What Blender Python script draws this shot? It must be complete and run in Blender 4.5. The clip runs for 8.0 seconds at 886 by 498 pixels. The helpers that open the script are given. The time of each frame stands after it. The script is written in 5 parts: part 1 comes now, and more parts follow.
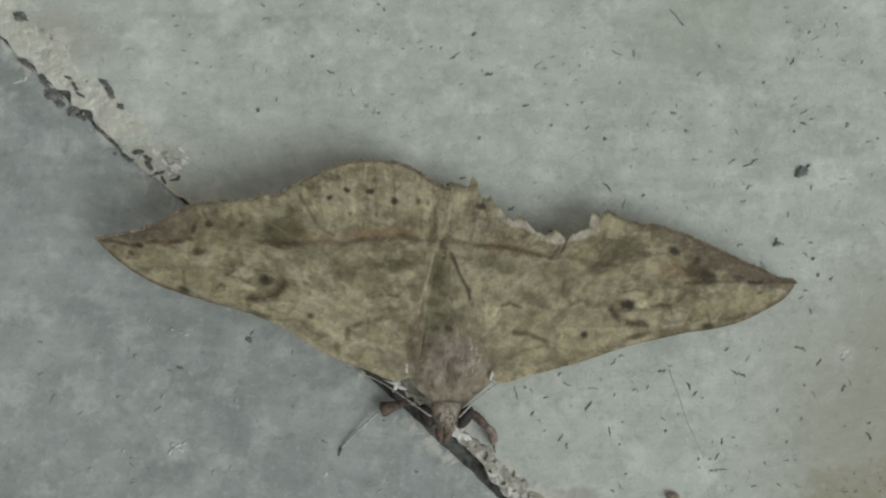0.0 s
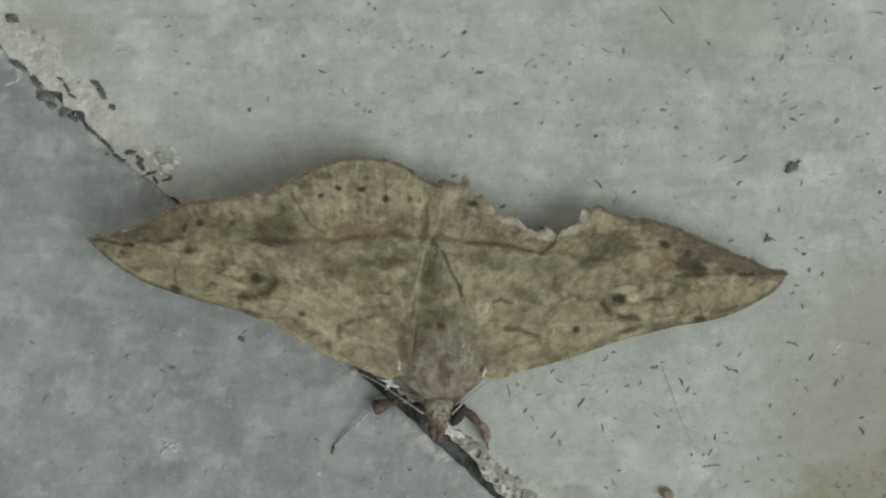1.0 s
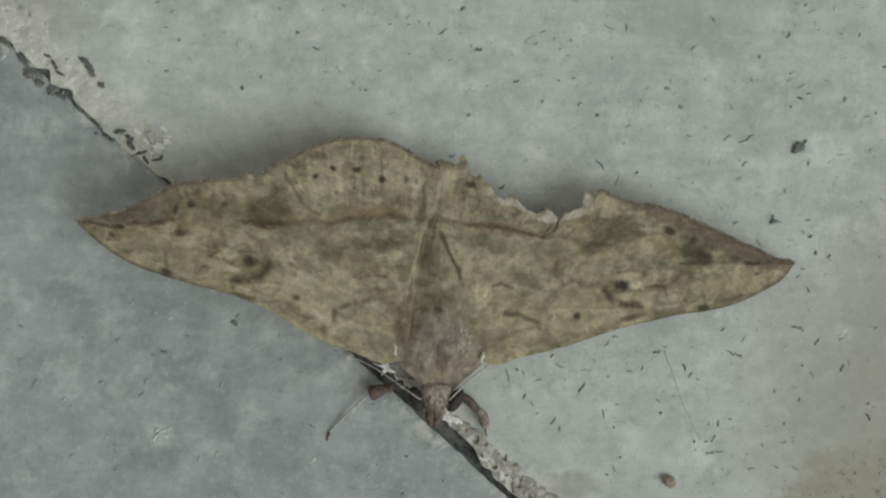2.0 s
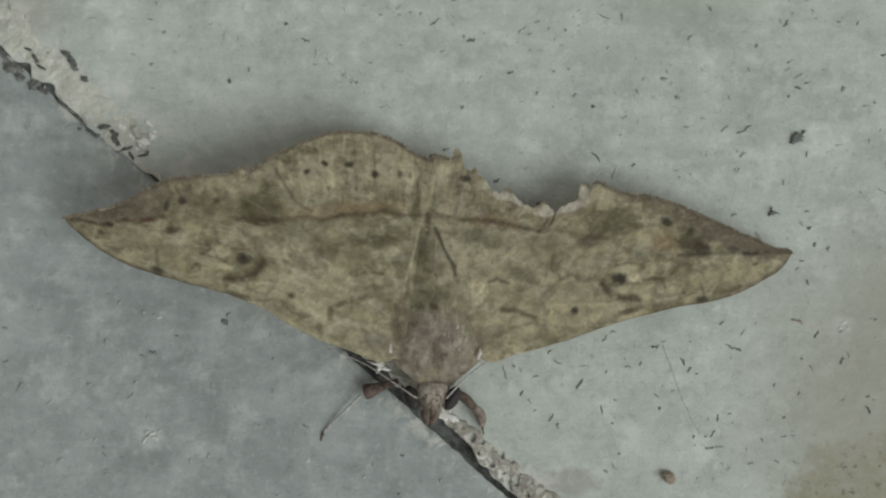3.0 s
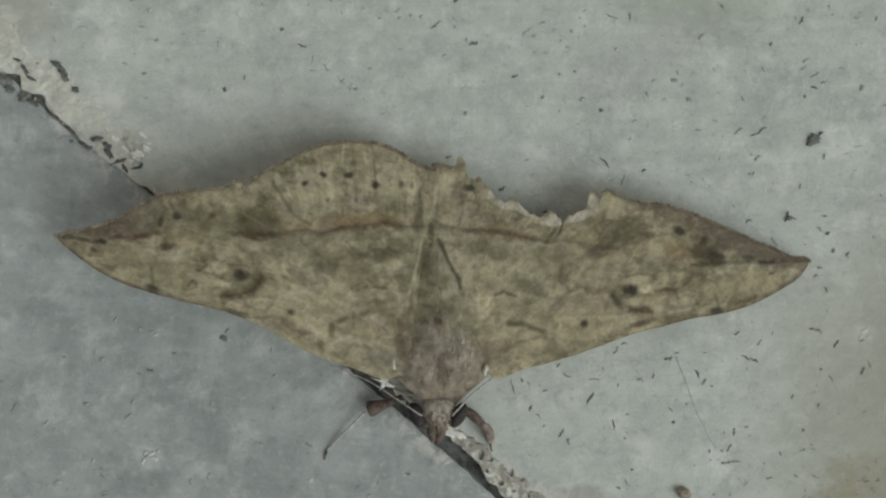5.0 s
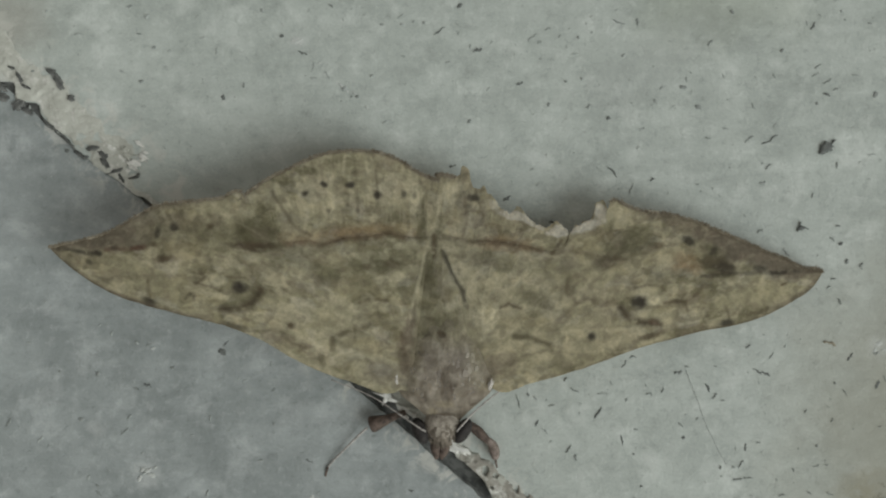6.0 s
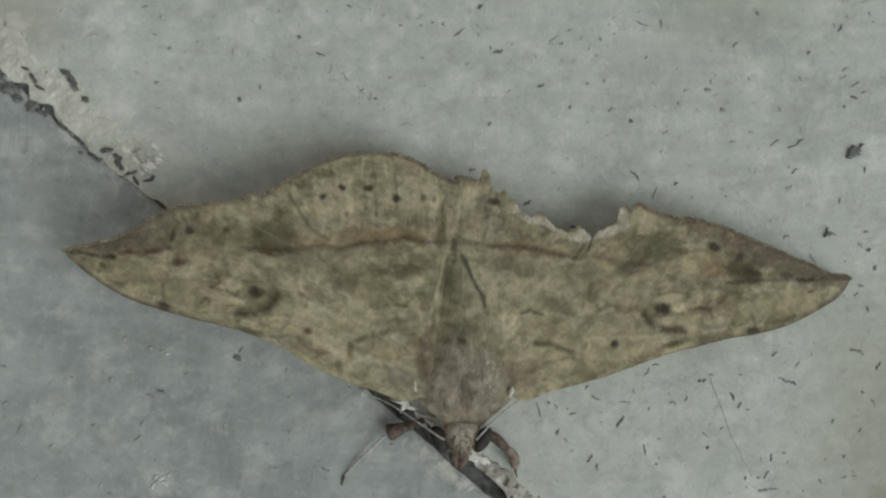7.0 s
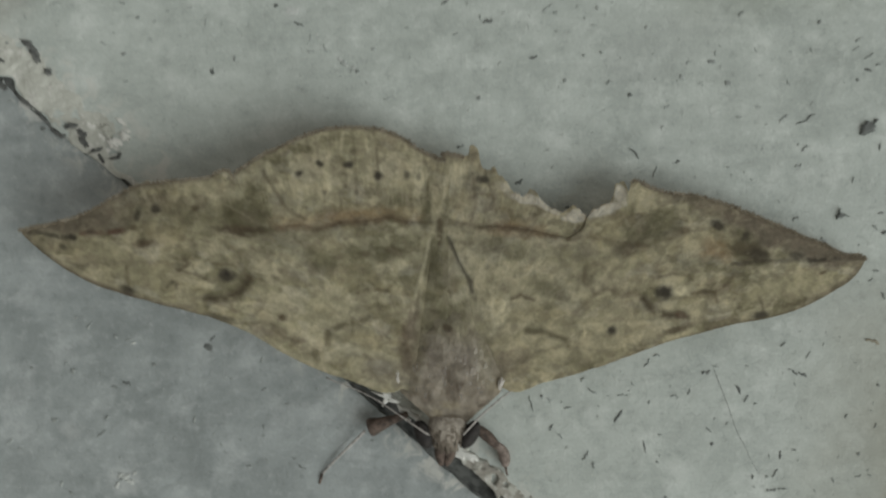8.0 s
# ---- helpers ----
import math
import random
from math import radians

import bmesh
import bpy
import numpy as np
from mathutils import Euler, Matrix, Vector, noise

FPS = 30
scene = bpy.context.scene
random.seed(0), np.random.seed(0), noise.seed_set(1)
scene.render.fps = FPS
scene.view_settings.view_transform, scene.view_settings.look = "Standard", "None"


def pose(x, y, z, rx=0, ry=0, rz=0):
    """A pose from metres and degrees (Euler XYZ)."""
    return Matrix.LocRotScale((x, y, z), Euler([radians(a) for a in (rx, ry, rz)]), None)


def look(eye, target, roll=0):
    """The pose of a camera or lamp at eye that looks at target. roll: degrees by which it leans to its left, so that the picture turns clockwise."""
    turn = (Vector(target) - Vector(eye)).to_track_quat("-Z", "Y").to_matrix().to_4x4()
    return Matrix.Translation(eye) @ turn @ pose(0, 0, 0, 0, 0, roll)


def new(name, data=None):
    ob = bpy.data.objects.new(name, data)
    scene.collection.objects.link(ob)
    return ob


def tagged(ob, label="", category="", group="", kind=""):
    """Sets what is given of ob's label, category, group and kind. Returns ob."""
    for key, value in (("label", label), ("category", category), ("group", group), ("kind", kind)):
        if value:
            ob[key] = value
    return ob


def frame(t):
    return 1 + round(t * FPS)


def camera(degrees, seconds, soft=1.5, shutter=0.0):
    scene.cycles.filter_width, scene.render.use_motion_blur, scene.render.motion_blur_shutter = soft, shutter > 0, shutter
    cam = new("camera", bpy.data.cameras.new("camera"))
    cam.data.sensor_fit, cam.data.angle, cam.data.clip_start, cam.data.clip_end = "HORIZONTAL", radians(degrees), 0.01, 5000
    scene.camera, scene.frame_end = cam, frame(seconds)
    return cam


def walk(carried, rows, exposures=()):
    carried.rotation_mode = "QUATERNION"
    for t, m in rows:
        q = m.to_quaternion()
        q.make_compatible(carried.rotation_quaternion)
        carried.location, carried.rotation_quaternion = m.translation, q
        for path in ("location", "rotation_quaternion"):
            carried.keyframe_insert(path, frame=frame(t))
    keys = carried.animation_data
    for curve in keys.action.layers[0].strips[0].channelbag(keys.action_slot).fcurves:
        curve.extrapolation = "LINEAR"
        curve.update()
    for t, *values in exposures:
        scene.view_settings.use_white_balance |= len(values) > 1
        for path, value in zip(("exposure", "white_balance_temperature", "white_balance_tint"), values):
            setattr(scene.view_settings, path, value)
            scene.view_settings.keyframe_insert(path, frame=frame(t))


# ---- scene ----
cam = camera(45.0, 8.0, soft=2.2, shutter=0.5)
# Eye in metres and turn in degrees: a phone held a hand's width over the slab.
PATH = [
    (0, 0.00017, -0.00211, 0.10114, 3.919, 1.975, 1.643),
    (0.2, -0.00014, -0.00255, 0.10090, 4.075, 1.964, 1.585),
    (0.3, -0.00028, -0.00262, 0.10107, 4.084, 1.989, 1.466),
    (0.4, 0.00009, -0.00243, 0.10113, 4.128, 1.981, 1.458),
    (0.5, -0.00030, -0.00207, 0.10138, 4.114, 1.935, 1.392),
    (0.8, 0.00035, -0.00275, 0.10122, 4.463, 1.906, 1.336),
    (1, 0.00074, -0.00351, 0.10115, 4.586, 1.872, 1.252),
    (1.2, 0.00156, -0.00272, 0.10149, 4.322, 1.932, 1.180),
    (1.5, 0.00200, -0.00149, 0.10124, 3.614, 2.046, 1.175),
    (1.7, 0.00144, -0.00170, 0.10005, 3.983, 2.072, 1.215),
    (1.8, 0.00109, -0.00232, 0.09911, 3.627, 1.943, 1.270),
    (1.9, 0.00066, -0.00290, 0.09880, 3.578, 1.831, 1.273),
    (2, 0.00076, -0.00313, 0.09879, 3.512, 1.799, 1.299),
    (2.2, 0.00019, -0.00413, 0.09872, 3.593, 1.462, 1.328),
    (3.3, -0.00077, -0.00152, 0.09648, 2.034, 0.659, 0.333),
    (3.5, -0.00080, -0.00148, 0.09621, 1.622, 0.771, 0.156),
    (3.8, -0.00109, -0.00140, 0.09562, 1.452, 0.829, -0.013),
    (4, -0.00071, -0.00122, 0.09570, 1.462, 1.069, -0.054),
    (4.2, -0.00020, -0.00023, 0.09600, 1.324, 1.170, -0.066),
    (4.5, 0.00000, -0.00000, 0.09520, 1.295, 1.223, 0.000),
    (4.8, 0.00042, 0.00014, 0.09456, 1.598, 1.437, 0.024),
    (5, 0.00013, 0.00028, 0.09394, 1.916, 1.508, -0.082),
    (5.2, 0.00008, 0.00060, 0.09396, 2.017, 1.522, -0.085),
    (6.3, -0.00013, 0.00086, 0.09102, 2.477, 1.782, -0.177),
    (6.5, -0.00048, 0.00098, 0.09086, 2.691, 1.866, -0.113),
    (6.8, -0.00128, 0.00123, 0.09076, 2.823, 1.914, 0.014),
    (7, -0.00109, 0.00048, 0.09015, 2.749, 2.031, 0.065),
    (7.3, -0.00070, -0.00068, 0.08869, 2.878, 2.060, 0.033),
    (7.5, -0.00071, -0.00077, 0.08744, 3.119, 2.092, 0.041),
    (7.6, -0.00063, -0.00105, 0.08629, 3.084, 2.072, 0.002),
    (7.7, -0.00046, -0.00102, 0.08557, 2.765, 2.206, -0.217),
    (7.8, -0.00009, -0.00129, 0.08503, 3.230, 2.192, 0.061),
    (7.9, -0.00021, -0.00127, 0.08496, 3.548, 2.104, -0.025),
    (8, -0.00009, -0.00139, 0.08417, 3.265, 2.075, 0.146),
]
walk(cam, [(t, pose(*row)) for t, *row in PATH],
     exposures=[(0.0, 0.01), (4.5, 0.0), (5.2, -0.03), (6.5, -0.075), (7.0, -0.07), (8.0, -0.15)])

# ---- world, sun, exposure ----
SUN_FROM = Vector((0.76, -0.49, 0.72)).normalized()
world = bpy.data.worlds.new("overcast_sky")
scene.world = world
world.use_nodes = True
sky = world.node_tree.nodes.new("ShaderNodeTexSky")
sky.sky_type, sky.sun_disc = "NISHITA", False
sky.sun_elevation = math.asin(SUN_FROM.z)
sky.sun_rotation = math.atan2(SUN_FROM.x, SUN_FROM.y)
cloud = world.node_tree.nodes.new("ShaderNodeHueSaturation")
cloud.inputs["Saturation"].default_value = 0.0
world.node_tree.links.new(sky.outputs["Color"], cloud.inputs["Color"])
warm = world.node_tree.nodes.new("ShaderNodeMix")
warm.data_type, warm.blend_type = "RGBA", "MULTIPLY"
warm.inputs[0].default_value, warm.inputs[7].default_value = 1.0, (0.993, 0.957, 0.89, 1.0)
world.node_tree.links.new(cloud.outputs["Color"], warm.inputs[6])
world.node_tree.links.new(warm.outputs[2], world.node_tree.nodes["Background"].inputs["Color"])
world.node_tree.nodes["Background"].inputs["Strength"].default_value = 0.115
sun_data = bpy.data.lights.new("sun", "SUN")
sun_data.energy, sun_data.angle, sun_data.color = 2.2, radians(42), (0.938, 0.985, 0.985)
sun = new("sun", sun_data)
sun.matrix_world = look(SUN_FROM * 3, (0, 0, 0))

MM = 0.001
rng = np.random.default_rng(7)


# ---- small helpers ----
def lattice(ix, iy, seed):
    h = np.sin(ix * 127.1 + iy * 311.7 + seed * 74.7) * 43758.5453
    return h - np.floor(h)


def vnoise(x, y, size, seed=0.0):
    """Smooth value noise from 0 to 1 with cells of the given size."""
    x, y = np.asarray(x, float) / size + 400.0, np.asarray(y, float) / size + 400.0
    ix, iy = np.floor(x), np.floor(y)
    fx, fy = x - ix, y - iy
    fx, fy = fx * fx * (3 - 2 * fx), fy * fy * (3 - 2 * fy)
    low = lattice(ix, iy, seed) * (1 - fx) + lattice(ix + 1, iy, seed) * fx
    high = lattice(ix, iy + 1, seed) * (1 - fx) + lattice(ix + 1, iy + 1, seed) * fx
    return low * (1 - fy) + high * fy


def fnoise(x, y, size, seed=0.0, octaves=4):
    total, weight = 0.0, 0.0
    for k in range(octaves):
        total = total + vnoise(x, y, size / 2**k, seed + 13.7 * k) / 1.7**k
        weight += 1 / 1.7**k
    return total / weight


def smooth(a, b, v):
    v = np.clip((v - a) / (b - a), 0, 1)
    return v * v * (3 - 2 * v)


def curve_through(xs, points):
    """Smooth heights at xs of a curve through points (x, y) with rising x."""
    px, py = np.array(points, float).T
    slope = np.gradient(py, px)
    k = np.clip(np.searchsorted(px, xs) - 1, 0, len(px) - 2)
    h = px[k + 1] - px[k]
    u = np.clip((xs - px[k]) / h, 0, 1)
    return ((2 * u**3 - 3 * u**2 + 1) * py[k] + (u**3 - 2 * u**2 + u) * h * slope[k]
            + (3 * u**2 - 2 * u**3) * py[k + 1] + (u**3 - u**2) * h * slope[k + 1])


def grid_faces(nu, nv):
    a = (np.arange(nu - 1)[:, None] * nv + np.arange(nv - 1)[None, :]).ravel()
    return np.stack([a, a + nv, a + nv + 1, a + 1], 1)


def mesh_from(name, verts, faces, materials, smooth_shade=True):
    data = bpy.data.meshes.new(name)
    data.from_pydata([tuple(v) for v in np.asarray(verts, float) * MM], [], [tuple(int(i) for i in f) for f in faces])
    for m in materials:
        data.materials.append(m)
    data.polygons.foreach_set("use_smooth", [smooth_shade] * len(data.polygons))
    data.update()
    return data


def part(name, data, parent, label="", at=(0, 0, 0)):
    ob = new(name, data)
    ob.parent = parent
    ob.location = [c * MM for c in at]
    return tagged(ob, label)


def thing(name, label, category, group="", kind="", data=None, at=(0, 0, 0)):
    ob = new(name, data)
    ob.location = [c * MM for c in at]
    return tagged(ob, label, category, group, kind)


def tube(path, radii, sides=10, squash=1.0):
    """Rings round a path of points in mm; closed at both ends."""
    path = np.array(path, float)
    along = np.gradient(path, axis=0)
    along /= np.linalg.norm(along, axis=1, keepdims=True)
    side = np.cross(along, (0, 0, 1.0))
    side /= np.linalg.norm(side, axis=1, keepdims=True) + 1e-9
    up = np.cross(side, along)
    turn = np.linspace(0, 2 * np.pi, sides, endpoint=False)
    r = np.array(radii, float)[:, None, None]
    rings = path[:, None] + r * (np.cos(turn)[None, :, None] * side[:, None] + squash * np.sin(turn)[None, :, None] * up[:, None])
    n = len(path)
    faces = [(i * sides + j, i * sides + (j + 1) % sides, (i + 1) * sides + (j + 1) % sides, (i + 1) * sides + j)
             for i in range(n - 1) for j in range(sides)]
    faces += [tuple(range(sides))[::-1], tuple((n - 1) * sides + j for j in range(sides))]
    return rings.reshape(-1, 3), faces


def fine_path(points, n):
    points = np.array(points, float)
    k = np.linspace(0, len(points) - 1, n)
    base = np.arange(len(points))
    return np.stack([curve_through(k, np.stack([base, points[:, c]], 1)) for c in range(3)], 1)


def lump(cx, cy, cz, rx, ry, rz, nu=24, nv=16, rough=0.0, seed=1.0):
    """An uneven ellipsoid."""
    u, v = np.meshgrid(np.linspace(0, 2 * np.pi, nu, endpoint=False), np.linspace(-np.pi / 2, np.pi / 2, nv), indexing="ij")
    k = 1 + rough * (fnoise(u * 2 + 9, v * 3 + 5, 1.1, seed, 3) - 0.5)
    k = 1 + (k - 1) * np.cos(v)
    p = np.stack([cx + rx * k * np.cos(v) * np.cos(u), cy + ry * k * np.cos(v) * np.sin(u), cz + rz * k * np.sin(v)], -1)
    f = [(i * nv + j, ((i + 1) % nu) * nv + j, ((i + 1) % nu) * nv + j + 1, i * nv + j + 1) for i in range(nu) for j in range(nv - 1)]
    return p.reshape(-1, 3), f


def join(*pieces):
    verts, faces, n = [], [], 0
    for v, f in pieces:
        verts.append(np.asarray(v, float))
        faces += [tuple(int(i) + n for i in q) for q in f]
        n += len(v)
    return np.concatenate(verts), faces


# ---- materials ----
class Nodes:
    """A small writer of node materials."""

    def __init__(self, name, rough=0.8, gloss=0.3):
        self.mat = bpy.data.materials.new(name)
        self.mat.use_nodes = True
        self.tree = self.mat.node_tree
        self.shader = self.tree.nodes["Principled BSDF"]
        self.shader.inputs["Roughness"].default_value = rough
        self.shader.inputs["Specular IOR Level"].default_value = gloss
        self.place = self.tree.nodes.new("ShaderNodeTexCoord").outputs["Object"]

    def put(self, socket, value):
        if hasattr(value, "is_linked"):
            self.tree.links.new(value, socket)
        else:
            socket.default_value = value

    def noise(self, scale, detail=4.0, rough=0.55, warp=0.0, vector=None):
        n = self.tree.nodes.new("ShaderNodeTexNoise")
        self.put(n.inputs["Vector"], vector or self.place)
        n.inputs["Scale"].default_value, n.inputs["Detail"].default_value = scale, detail
        n.inputs["Roughness"].default_value, n.inputs["Distortion"].default_value = rough, warp
        return n.outputs["Fac"]

    def ramp(self, value, low, high, a=0.0, b=1.0):
        n = self.tree.nodes.new("ShaderNodeMapRange")
        n.interpolation_type = "SMOOTHSTEP"
        self.put(n.inputs["Value"], value)
        for key, v in (("From Min", low), ("From Max", high), ("To Min", a), ("To Max", b)):
            n.inputs[key].default_value = v
        return n.outputs["Result"]

    def math(self, op, a, b):
        n = self.tree.nodes.new("ShaderNodeMath")
        n.operation = op
        self.put(n.inputs[0], a)
        self.put(n.inputs[1], b)
        return n.outputs[0]

    def mix(self, fac, a, b, kind="MIX"):
        n = self.tree.nodes.new("ShaderNodeMix")
        n.data_type, n.blend_type = "RGBA", kind
        self.put(n.inputs[0], fac)
        for socket, v in ((n.inputs[6], a), (n.inputs[7], b)):
            self.put(socket, (*v, 1.0) if isinstance(v, tuple) and len(v) == 3 else v)
        return n.outputs[2]

    def far(self, x, y, stretch=(1, 1, 1)):
        """Distance in mm from a place of the ground, stretched along the axes."""
        m = self.tree.nodes.new("ShaderNodeMapping")
        m.vector_type = "POINT"
        self.put(m.inputs["Vector"], self.place)
        m.inputs["Location"].default_value = (-x * stretch[0], -y * stretch[1], 0)
        m.inputs["Scale"].default_value = [1000 * s for s in stretch]
        n = self.tree.nodes.new("ShaderNodeVectorMath")
        n.operation = "LENGTH"
        self.put(n.inputs[0], m.outputs["Vector"])
        return n.outputs["Value"]

    def attribute(self, name):
        n = self.tree.nodes.new("ShaderNodeAttribute")
        n.attribute_name = name
        return n.outputs["Color"]

    def island(self):
        return self.tree.nodes.new("ShaderNodeNewGeometry").outputs["Random Per Island"]

    def bump(self, height, strength, distance):
        n = self.tree.nodes.new("ShaderNodeBump")
        n.inputs["Strength"].default_value, n.inputs["Distance"].default_value = strength, distance
        self.put(n.inputs["Height"], height)
        self.put(self.shader.inputs["Normal"], n.outputs["Normal"])

    def done(self, colour, rough=None):
        self.put(self.shader.inputs["Base Color"], (*colour, 1.0) if isinstance(colour, tuple) else colour)
        if rough is not None:
            self.put(self.shader.inputs["Roughness"], rough)
        return self.mat


def concrete(name, low, high, pale, stain):
    m = Nodes(name, 0.75, 0.25)
    wide, cloud, fine, grain = m.noise(55, 3), m.noise(210, 6, 0.66, 0.15), m.noise(1000, 5, 0.68), m.noise(4200, 4, 0.75)
    colour = m.mix(m.ramp(cloud, 0.30, 0.72), low, high)
    colour = m.mix(m.ramp(wide, 0.35, 0.7, 0.0, 0.45), colour, high)
    colour = m.mix(m.ramp(fine, 0.52, 0.70, 0.0, 0.36), colour, pale)
    colour = m.mix(m.ramp(m.noise(260, 6, 0.66, 0.15), 0.50, 0.70, 0.0, 0.55), colour, pale)
    colour = m.mix(m.ramp(fine, 0.32, 0.46, 0.28, 0.0), colour, tuple(c * 0.62 for c in low))
    colour = m.mix(m.ramp(grain, 0.3, 0.7, 0.0, 1.0), m.mix(1.0, colour, (0.90, 0.90, 0.90), "MULTIPLY"), colour)
    pits = m.ramp(m.noise(2300, 2, 0.5), 0.66, 0.74)
    colour = m.mix(m.math("MULTIPLY", pits, 0.16), colour, (0.10, 0.11, 0.11))
    lie = m.tree.nodes.new("ShaderNodeMapping")
    m.put(lie.inputs["Vector"], m.place)
    lie.inputs["Rotation"].default_value = (0, 0, radians(-48))
    lie.inputs["Scale"].default_value = (0.16, 1.0, 1.0)
    streak = m.noise(520, 4, 0.6, 0.4, lie.outputs["Vector"])
    colour = m.mix(1.0, colour, m.mix(m.ramp(streak, 0.34, 0.66), (0.955, 0.957, 0.955), (1.04, 1.04, 1.04)), "MULTIPLY")
    if stain:
        near = m.math("ADD", m.far(41.5, -24.0, (0.80, 0.95, 1)), m.math("MULTIPLY", m.noise(210, 5, 0.68), 10.0))
        soil = m.math("MULTIPLY", m.ramp(near, 16.9, 15.0), m.ramp(m.noise(420, 5, 0.7), 0.34, 0.60, 0.35, 1.0))
        colour = m.mix(m.math("MULTIPLY", soil, 0.95), colour, (0.200, 0.180, 0.108))
        tint = m.math("ADD", m.far(42.0, -12.0, (0.8, 0.7, 1)), m.math("MULTIPLY", m.noise(170, 4, 0.6), 8.0))
        colour = m.mix(m.ramp(tint, 21.0, 9.0, 0.0, 0.75), colour, (0.26, 0.262, 0.213))
        speck = m.math("MULTIPLY", m.ramp(near, 18.0, 12.0), m.ramp(m.noise(1300, 3), 0.58, 0.68))
        colour = m.mix(m.math("MULTIPLY", speck, 0.7), colour, (0.09, 0.075, 0.045))
    earth = m.math("ADD", m.far(-41.5, 24.5, (0.8, 1.0, 1)), m.math("MULTIPLY", m.noise(230, 4, 0.6), 5.0))
    colour = m.mix(m.ramp(earth, 8.5, 3.5, 0.0, 0.5 if stain else 0.0), colour, (0.245, 0.236, 0.198))
    worn = m.math("ADD", m.far(9.9, -18.4, (0.5, 1.0, 1)), m.math("MULTIPLY", m.noise(420, 4, 0.6), 2.4))
    colour = m.mix(m.ramp(worn, 2.7, 2.0, 0.0, 0.6 if stain else 0.0), colour, (0.245, 0.245, 0.222))
    algae = m.math("ADD", m.far(22.0, 27.0, (0.8, 1.1, 1)), m.math("MULTIPLY", m.noise(150, 4, 0.6), 10.0))
    colour = m.mix(m.ramp(algae, 14.0, 5.0, 0.0, 0.45), colour, (0.27, 0.30, 0.235))
    band = m.tree.nodes.new("ShaderNodeVectorMath")
    band.operation = "DOT_PRODUCT"
    m.put(band.inputs[0], m.place)
    band.inputs[1].default_value = (-583.0, 812.5, 0)
    band = m.math("ABSOLUTE", m.math("ADD", m.math("SUBTRACT", band.outputs["Value"], 9.2), m.math("MULTIPLY", m.noise(220, 4, 0.6), 3.0)), 0.0)
    dull = m.math("MULTIPLY", m.ramp(band, 3.4, 1.2), m.ramp(m.far(16.5, 20.5), 9.0, 5.5))
    colour = m.mix(m.math("MULTIPLY", dull, 0.22), colour, (0.24, 0.26, 0.245))
    for px, py, size in ((-28.1, -15.0, 1.7), (-32.6, -10.9, 1.3), (-13.9, -17.0, 0.9), (-15.2, 22.4, 1.3), (34.2, -4.0, 1.4)):
        lime = m.math("ADD", m.far(px, py), m.math("MULTIPLY", m.noise(900, 5, 0.7), 2.6))
        colour = m.mix(m.ramp(lime, size + 1.2, size, 0.0, 0.32), colour, (0.47, 0.49, 0.475))
    off = m.tree.nodes.new("ShaderNodeVectorMath")
    off.operation = "DOT_PRODUCT"
    m.put(off.inputs[0], m.place)
    off.inputs[1].default_value = (658.3, 752.8, 0)
    off = m.math("ADD", off.outputs["Value"], 12.32)
    near = m.ramp(m.math("ABSOLUTE", m.math("SUBTRACT", off, 1.8 if stain else 0.0), 0.0), 4.4 if stain else 2.6, 1.0 if stain else 0.2)
    smear = m.math("MULTIPLY", near, m.ramp(m.noise(480, 4, 0.65, 0.8), 0.48, 0.62))
    colour = m.mix(m.math("MULTIPLY", smear, 0.6 if stain else 0.7), colour, (0.48, 0.48, 0.435))
    height = m.math("ADD", m.math("MULTIPLY", fine, 0.6), m.math("MULTIPLY", grain, 0.25))
    m.bump(height, 0.5, 0.0003)
    return m.done(colour, m.ramp(cloud, 0.3, 0.7, 0.65, 0.85))


slab_pale = concrete("pale_concrete", (0.306, 0.341, 0.315), (0.421, 0.461, 0.429), (0.535, 0.575, 0.541), True)
slab_grey = concrete("grey_concrete", (0.195, 0.219, 0.214), (0.297, 0.328, 0.322), (0.415, 0.445, 0.437), False)


def joint_dirt_material():
    m = Nodes("joint_dirt", 0.95, 0.1)
    return m.done(m.mix(m.ramp(m.noise(1500, 4), 0.35, 0.65), (0.075, 0.079, 0.075), (0.160, 0.166, 0.156)))


def mortar_material():
    m = Nodes("mortar", 0.85, 0.2)
    cloud, fine = m.noise(420, 4, 0.6), m.noise(2400, 4, 0.65)
    colour = m.mix(m.ramp(cloud, 0.32, 0.66), (0.335, 0.343, 0.302), (0.432, 0.446, 0.398))
    colour = m.mix(m.ramp(fine, 0.30, 0.45, 0.30, 0.0), colour, (0.22, 0.21, 0.18))
    colour = m.mix(m.ramp(m.noise(950, 5, 0.7, 0.6), 0.53, 0.63, 0.0, 0.6), colour, (0.54, 0.54, 0.505))
    soiled = m.math("ADD", m.far(4.5, -17.0, (1, 1, 1)), m.math("MULTIPLY", m.noise(300, 4, 0.6), 6.0))
    soil = m.math("MULTIPLY", m.ramp(soiled, 15.0, 8.0), m.ramp(m.noise(1100, 4, 0.65, 0.5), 0.40, 0.56))
    colour = m.mix(m.math("MULTIPLY", soil, 0.75), colour, (0.19, 0.175, 0.148))
    m.bump(fine, 0.35, 0.0003)
    return m.done(colour)


def grit_material(name, dark, light):
    m = Nodes(name, 0.85, 0.25)
    return m.done(m.mix(m.island(), dark, m.mix(m.ramp(m.noise(3000, 3), 0.3, 0.7), dark, light)))


